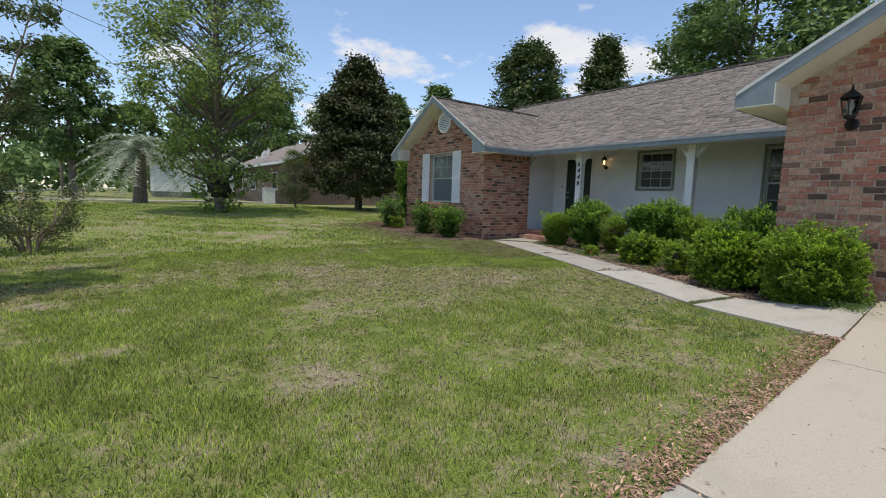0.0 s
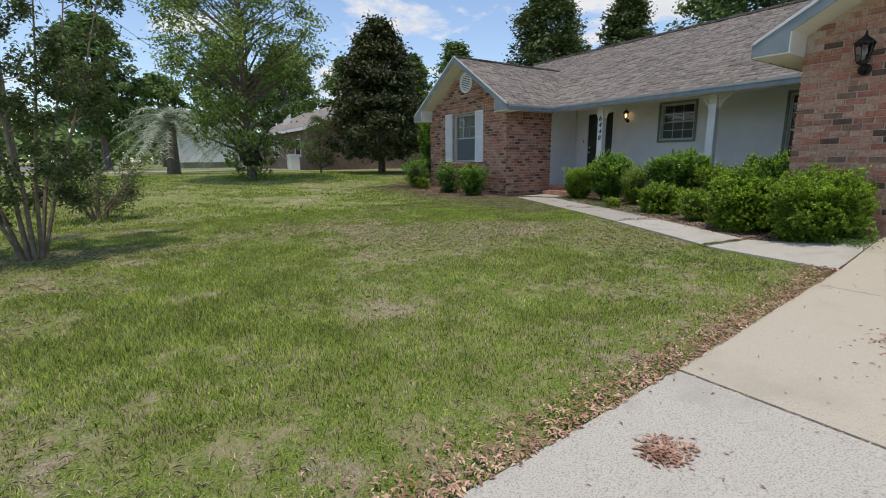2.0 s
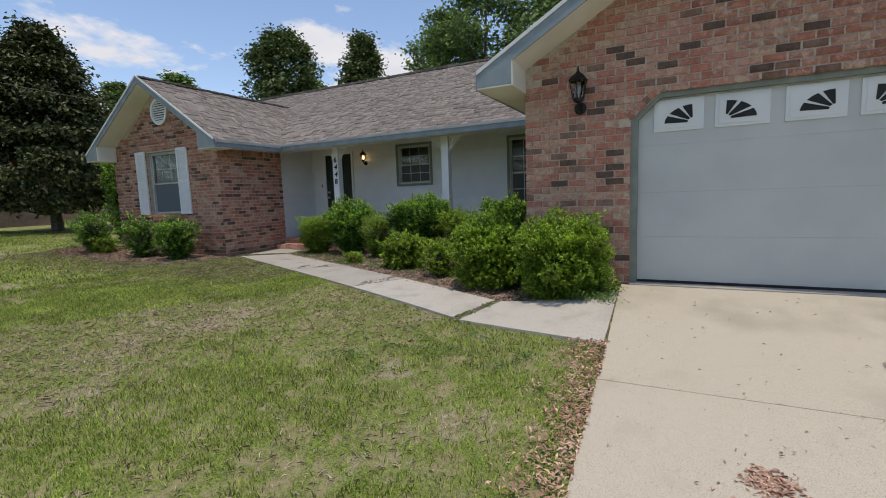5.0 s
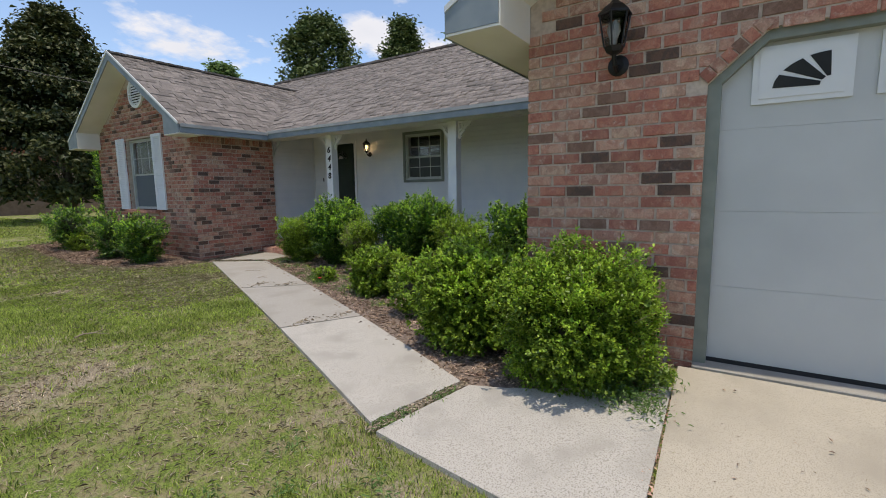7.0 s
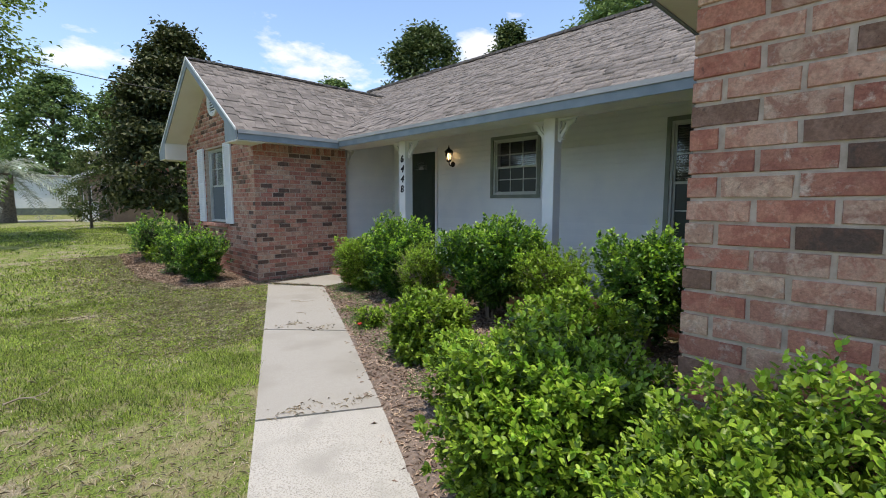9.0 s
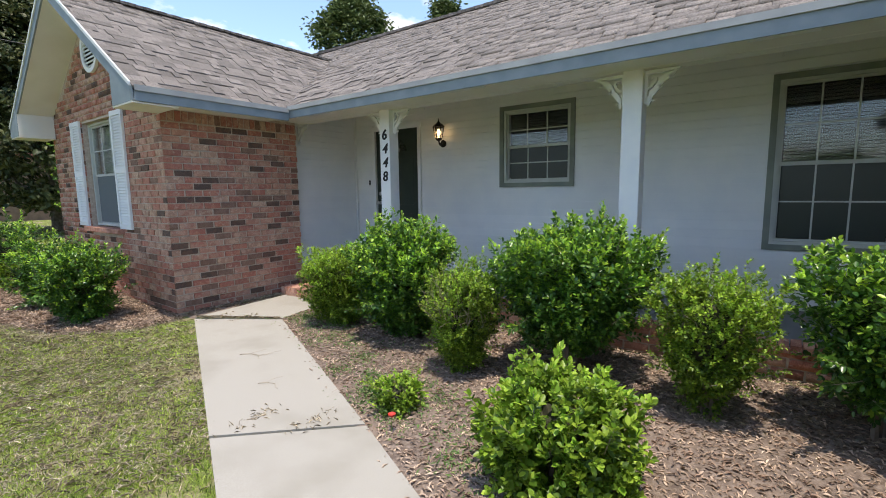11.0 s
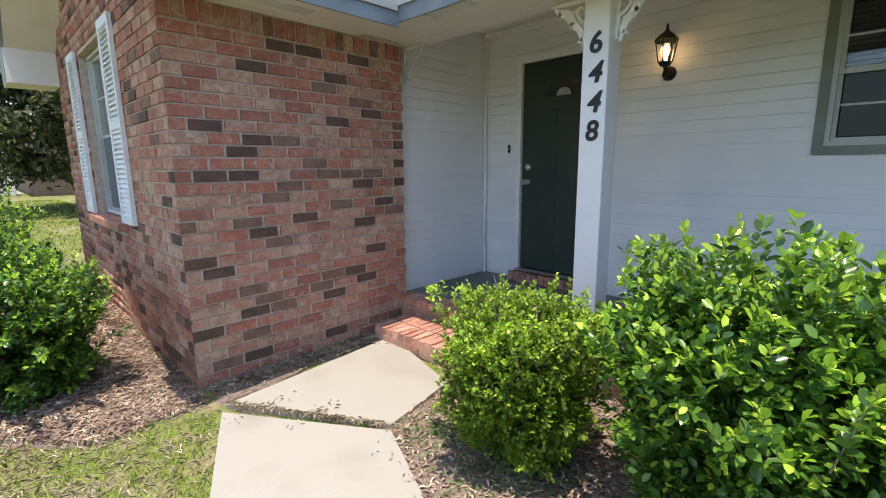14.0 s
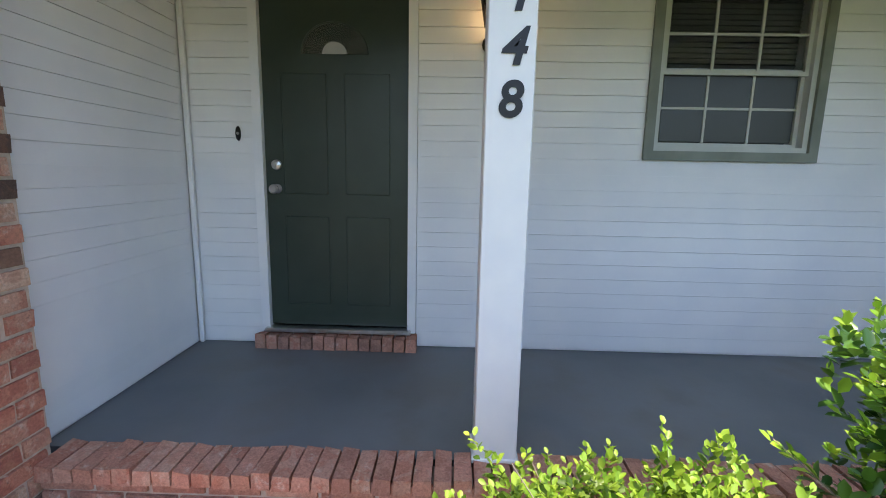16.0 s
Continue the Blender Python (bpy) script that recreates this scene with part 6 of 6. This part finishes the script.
for k in range(16):
    tuft(rng.uniform(6.2, 6.75), rng.uniform(1.1, 1.5), 130, 0.07, 0.09)
for k in range(18):
    tuft(rng.uniform(4.2, 5.2), rng.uniform(1.3, 3.4), 50, 0.06, 0.04)
fl = tagged(new("red_flower"), "tiny red flower in the mulch bed", "flower")
fl.matrix_basis = pose(7.93, 5.62, float(ground(7.93, 5.62)))
part("stalk", tube(bmesh.new(), [(0, 0, 0), (0.01, 0, 0.12)], [0.003, 0.002], 5), M["weed"], fl)
part("petals", lathe(bmesh.new(), [(0.004, 0.115), (0.022, 0.13), (0.024, 0.138), (0.006, 0.13)], 0.01, 0, 9), M["redflower"], fl, "red petals")


# ---- bricks, boards, shingles ----
def pieces(parent, mat, mat_far, name, cells, near, place, limit=300, depth=0.0125):
    """cells: (u0, u1, v0, v1) of each piece; place(u, v, d) gives its corner in the world. The nearest to near are parts, the rest one mesh."""
    cells = sorted(cells, key=lambda c: (c[0] - near[0]) ** 2 + (c[2] - near[1]) ** 2)
    rnd = random.Random(len(cells))
    variants = []
    for k in range(6):
        bm = boxes((-0.5, 0.5, -0.5, 0.5, 0, 1))
        for v in bm.verts:
            v.co += Vector([rnd.uniform(-0.012, 0.012), rnd.uniform(-0.03, 0.03), rnd.uniform(-0.15, 0.1) if v.co.z > 0.5 else 0])
            if v.co.z > 0.5:
                v.co.x *= 0.985
                v.co.y *= 0.95
        me = bpy.data.meshes.new(name)
        bm.to_mesh(me)
        bm.free()
        me.materials.append(mat)
        variants.append(me)
    o, ux, vx, nx = place
    R = Matrix((ux, vx, nx)).transposed()
    for c in cells[:limit]:
        ob = new(name, variants[rnd.randrange(6)])
        ob.parent = parent
        cen = Vector(o) + Vector(ux) * (c[0] + c[1]) / 2 + Vector(vx) * (c[2] + c[3]) / 2 + Vector(nx) * rnd.uniform(-0.003, 0.002)
        ob.matrix_basis = Matrix.Translation(cen) @ R.to_4x4() @ Matrix.Diagonal((c[1] - c[0], c[3] - c[2], depth, 1))
    rest = cells[limit:]
    if rest:
        c = np.array(rest)
        g = np.random.default_rng(len(rest))
        d = g.uniform(-0.003, 0.002, len(c))
        o, ux, vx, nx = map(np.array, (o, ux, vx, nx))
        e = 0.0015
        vs = []
        for (a, b, dd) in ((0, 2, 0), (1, 2, 0), (1, 3, 0), (0, 3, 0), (0, 2, 1), (1, 2, 1), (1, 3, 1), (0, 3, 1)):
            u = c[:, a] + (e if a == 0 else -e) * dd
            v = c[:, b] + (e if b == 2 else -e) * dd
            vs.append(o + u[:, None] * ux + v[:, None] * vx + (d + depth * dd)[:, None] * nx)
        v = np.stack(vs, 1).reshape(-1, 3)
        i = np.arange(len(c))[:, None] * 8
        f = np.concatenate([i + np.array([q]) for q in ((4, 5, 6, 7), (0, 1, 5, 4), (1, 2, 6, 5), (2, 3, 7, 6), (3, 0, 4, 7))], 0)
        if np.dot(np.cross(ux, vx), nx) < 0:
            f = f[:, ::-1]
        mesh_ob(name, raw_mesh(name, v, f), mat_far, parent, kind="stuff")


HB, JT, JV = 0.0788, 0.0115, 0.0165


def courses(u0, u1, v0, v1, ok, flip=False, lb=0.2137):
    """Stretchers in running bond; bed joints thin, upright joints a little wider and uneven."""
    g = random.Random(int(u1 * 100) + flip)
    out = []
    r = 0
    v = v0
    while v < v1:
        u = u0 - (lb / 2 if (r % 2) ^ flip else 0)
        while u < u1:
            a, b = max(u, u0), min(u + lb - JV, u1)
            if b - a > 0.03:
                w, h = g.uniform(-0.003, 0.003), g.uniform(-0.0012, 0.0012)
                for s0, s1 in ok(a, b, v, v + HB - JT):
                    if s1 - s0 > 0.025:
                        out.append((s0, s1 + (w if s1 == b < u1 else 0), v, v + HB - JT + h))
            u += lb
        v += HB
        r += 1
    return out


def minus(a, b, holes):
    """The stretch a-b without the stretches in holes."""
    segs = [(a, b)]
    for h0, h1 in holes:
        nxt = []
        for s0, s1 in segs:
            if h1 <= s0 or h0 >= s1:
                nxt.append((s0, s1))
            else:
                if s0 < h0:
                    nxt.append((s0, h0))
                if h1 < s1:
                    nxt.append((h1, s1))
        segs = nxt
    return segs


def ok_wing(a, b, v0, v1):
    """u runs from the corner at WS towards +y."""
    y0, y1 = WS + a, WS + b
    top = 2.70 + SW * 0.9 * (y0 + y1 - 2 * YR) / 2 if y0 < YC else 2.70 + SW * 0.9 * (2 * (2 * YC - YR) - y0 - y1) / 2
    if v1 > min(top, 4.33 - 0.0) or v1 > 2.72 + SW * (YC - YR) - SW * abs((y0 + y1) / 2 - YC) - 0.02:
        return []
    holes = []
    if v1 > 1.21 and v0 < 2.78:
        holes.append((11.05 - WS - 0.0, 12.22 - WS))
    zc = (v0 + v1) / 2 - 3.70
    if abs(zc) < 0.30:
        w = math.sqrt(0.31 ** 2 - zc ** 2)
        holes.append((11.5 - WS - w, 11.5 - WS + w))
    return minus(a, b, holes)


V0, V0G = 0.133, 0.121
pieces(wall_wing, M["brick"], M["brick_far"], "brick", courses(0, 13.62 - WS, V0, 4.35, ok_wing), (0, 1.2), ((WF + 0.010, WS, 0), (0, 1, 0), (0, 0, 1), (-1, 0, 0)))
pieces(wall_side, M["brick"], M["brick_far"], "brick", courses(0, 10.29 - WF - 0.002, V0, 2.55, lambda a, b, c, d: [(a, b)]) , (0.9, 1.3), ((WF + 0.002, WS + 0.010, 0), (1, 0, 0), (0, 0, 1), (0, -1, 0)))
pieces(wall_side, M["brick"], M["brick_far"], "brick", [(k * HB, min(k * HB + HB - JT, 1.815), 2.582, 2.705) for k in range(24)], (0, 0), ((WF + 0.002, WS + 0.012, 0), (1, 0, 0), (0, 0, 1), (0, -1, 0)))


def ok_garage(a, b, v0, v1):
    """u runs from the corner at GL towards -y."""
    y0, y1 = GL - b, GL - a
    zc = (v0 + v1) / 2
    if v1 > 2.70 + SG * (GE - YG) - SG * abs((y0 + y1) / 2 - YG) - 0.02 or (v1 > 2.78 and (y0 + y1) / 2 > 2.05):
        return []
    holes = []
    if zc < 2.5:
        cut = max(0.0, zc - 2.22) / 0.28 * 0.31
        arch = 0.118 if zc > 2.20 else 0.0
        holes.append((GL - (1.03 - cut) - arch, GL - (-1.63 + cut) + arch))
    return minus(a, b, holes)


pieces(wall_garage, M["brick"], M["brick_far"], "brick", courses(0, GL - GR, V0G, 4.4, ok_garage, True, 0.205), (0.3, 1.5), ((G + 0.010, GL, 0), (0, -1, 0), (0, 0, 1), (-1, 0, 0)))
pieces(wall_garage, M["brick"], M["brick_far"], "brick", courses(0.002, 3.4, V0G, 2.62, lambda a, b, c, d: [(a, b)], False, 0.205), (0.5, 1.2), ((G + 0.0, GL - 0.012, 0), (1, 0, 0), (0, 0, 1), (0, 1, 0)), 60)
# slanted soldier bricks over the cut corners
for sgn, cy in ((1, 1.03), (-1, -1.63)):
    d = Vector((0, -0.31 * sgn, 0.28)).normalized()
    nrm = Vector((0, 0.28 * sgn, 0.31)).normalized()
    cells = [(k * 0.0715, k * 0.0715 + 0.062, 0.0, 0.075) for k in range(6)]
    pieces(wall_garage, M["brick"], M["brick_far"], "brick", cells, (0, 0), ((G + 0.005, cy, 2.228), tuple(d), tuple(nrm), (-1, 0, 0)))
# porch edge: headers on top, bricks below
pieces(porch, M["brick_cap"], M["brick_far"], "brick", [(k * 0.0745, k * 0.0745 + 0.0655, 0.0, 0.19) for k in range(99)], (0, 0), ((10.195, 9.605, 0.505), (0, -1, 0), (1, 0, 0), (0, 0, 1)), depth=0.062)
pieces(porch, M["brick_cap"], M["brick_far"], "brick", courses(0, 7.35, 0.15, 0.50, lambda a, b, c, d: [(a, b)]), (0, 0.4), ((10.227, 9.60, 0), (0, -1, 0), (0, 0, 1), (-1, 0, 0)), 120, 0.014)
pieces(step, M["brick_cap"], M["brick_far"], "brick", [(k * 0.0745, k * 0.0745 + 0.0655, 0.0, 0.19) for k in range(13)] + [(k * 0.0745, k * 0.0745 + 0.0655, 0.2, 0.39) for k in range(13)], (0, 0), ((9.79, 9.445, 0.37), (0, -1, 0), (1, 0, 0), (0, 0, 1)), depth=0.062)
pieces(step, M["brick_cap"], M["brick_far"], "brick", courses(0, 0.97, 0.225, 0.37, lambda a, b, c, d: [(a, b)]), (0, 0), ((9.802, 9.442, 0), (0, -1, 0), (0, 0, 1), (-1, 0, 0)), depth=0.012)
pieces(step, M["brick_cap"], M["brick_far"], "brick", courses(0, 0.39, 0.225, 0.37, lambda a, b, c, d: [(a, b)]), (0, 0), ((9.80, 9.438, 0), (1, 0, 0), (0, 0, 1), (0, 1, 0)), depth=0.012)
pieces(door, M["brick_cap"], M["brick_far"], "brick", [(k * 0.0745, k * 0.0745 + 0.0655, 0.0, 0.10) for k in range(14)], (0, 0), ((PW - 0.115, 9.325, 0.532), (0, -1, 0), (1, 0, 0), (0, 0, 1)), depth=0.088)


def tabs(u1, v1, seed, ok):
    g = random.Random(seed)
    out = []
    v, r = 0.0, 0
    while v < v1:
        u = -g.uniform(0, 0.3)
        while u < u1:
            w = g.choice((0.09, 0.12, 0.15, 0.18, 0.24))
            a, b = max(u, 0), min(u + w, u1)
            if b - a > 0.02 and ok((a + b) / 2, v):
                out.append((a, b - 0.002, v, v + 0.1405, g.random() < 0.5))
            u += w
        v += 0.142
        r += 1
    return out


def slope_tabs(parent, o, ux, vx, nx, u1, v1, seed, ok, near):
    t = tabs(u1, v1, seed, ok)
    thick = [c[:4] for c in t if c[4]]
    thin = [c[:4] for c in t if not c[4]]
    o = Vector(o)
    pieces(parent, M["shingle"], M["shingle_far"], "shingle", thick, near, (tuple(o + Vector(nx) * 0.005), ux, vx, nx), 150, 0.013)
    pieces(parent, M["shingle"], M["shingle_far"], "shingle", thin, near, (tuple(o), ux, vx, nx), 150, 0.007)


def nv(a, b, c):
    return tuple(Vector((a, b, c)).normalized())


# front slope of the main roof; each row laps over the one below
slope_tabs(roof, (9.835, 2.0, ZE - 0.034), (0, 1, 0), nv(1, 0, SL), nv(-SL, 0, 1), 12.05, math.hypot(4.15, 4.15 * SL), 1, lambda u, v: True, (6.5, 0))
slope_tabs(roofw, (8.03, YR - 0.015, 2.806), (1, 0, 0), nv(0, 1, SW), nv(0, -SW, 1), 4.8, math.hypot(YC - YR, ZR - 2.84), 2, lambda u, v: u < 1.95 + v * 1.0, (1.5, 0))
bm = bmesh.new()
for k in range(46):
    x = 8.04 + k * 0.1
    box(bm, x, x + 0.115, YC - 0.10, YC + 0.10, ZR - 0.045, ZR - 0.01 + 0.004 * (k % 2))
part("ridge_cap", bm, M["shingle_far"], roofw, "grey-brown ridge shingles")
bm = bmesh.new()
for k in range(115):
    y = 2.6 + k * 0.1
    box(bm, 13.9, 14.1, y, y + 0.115, ZE + SL * 4.15 - 0.04, ZE + SL * 4.15 + 0.012 + 0.004 * (k % 2))
part("ridge_cap", bm, M["shingle_far"], roof, "grey-brown ridge shingles")
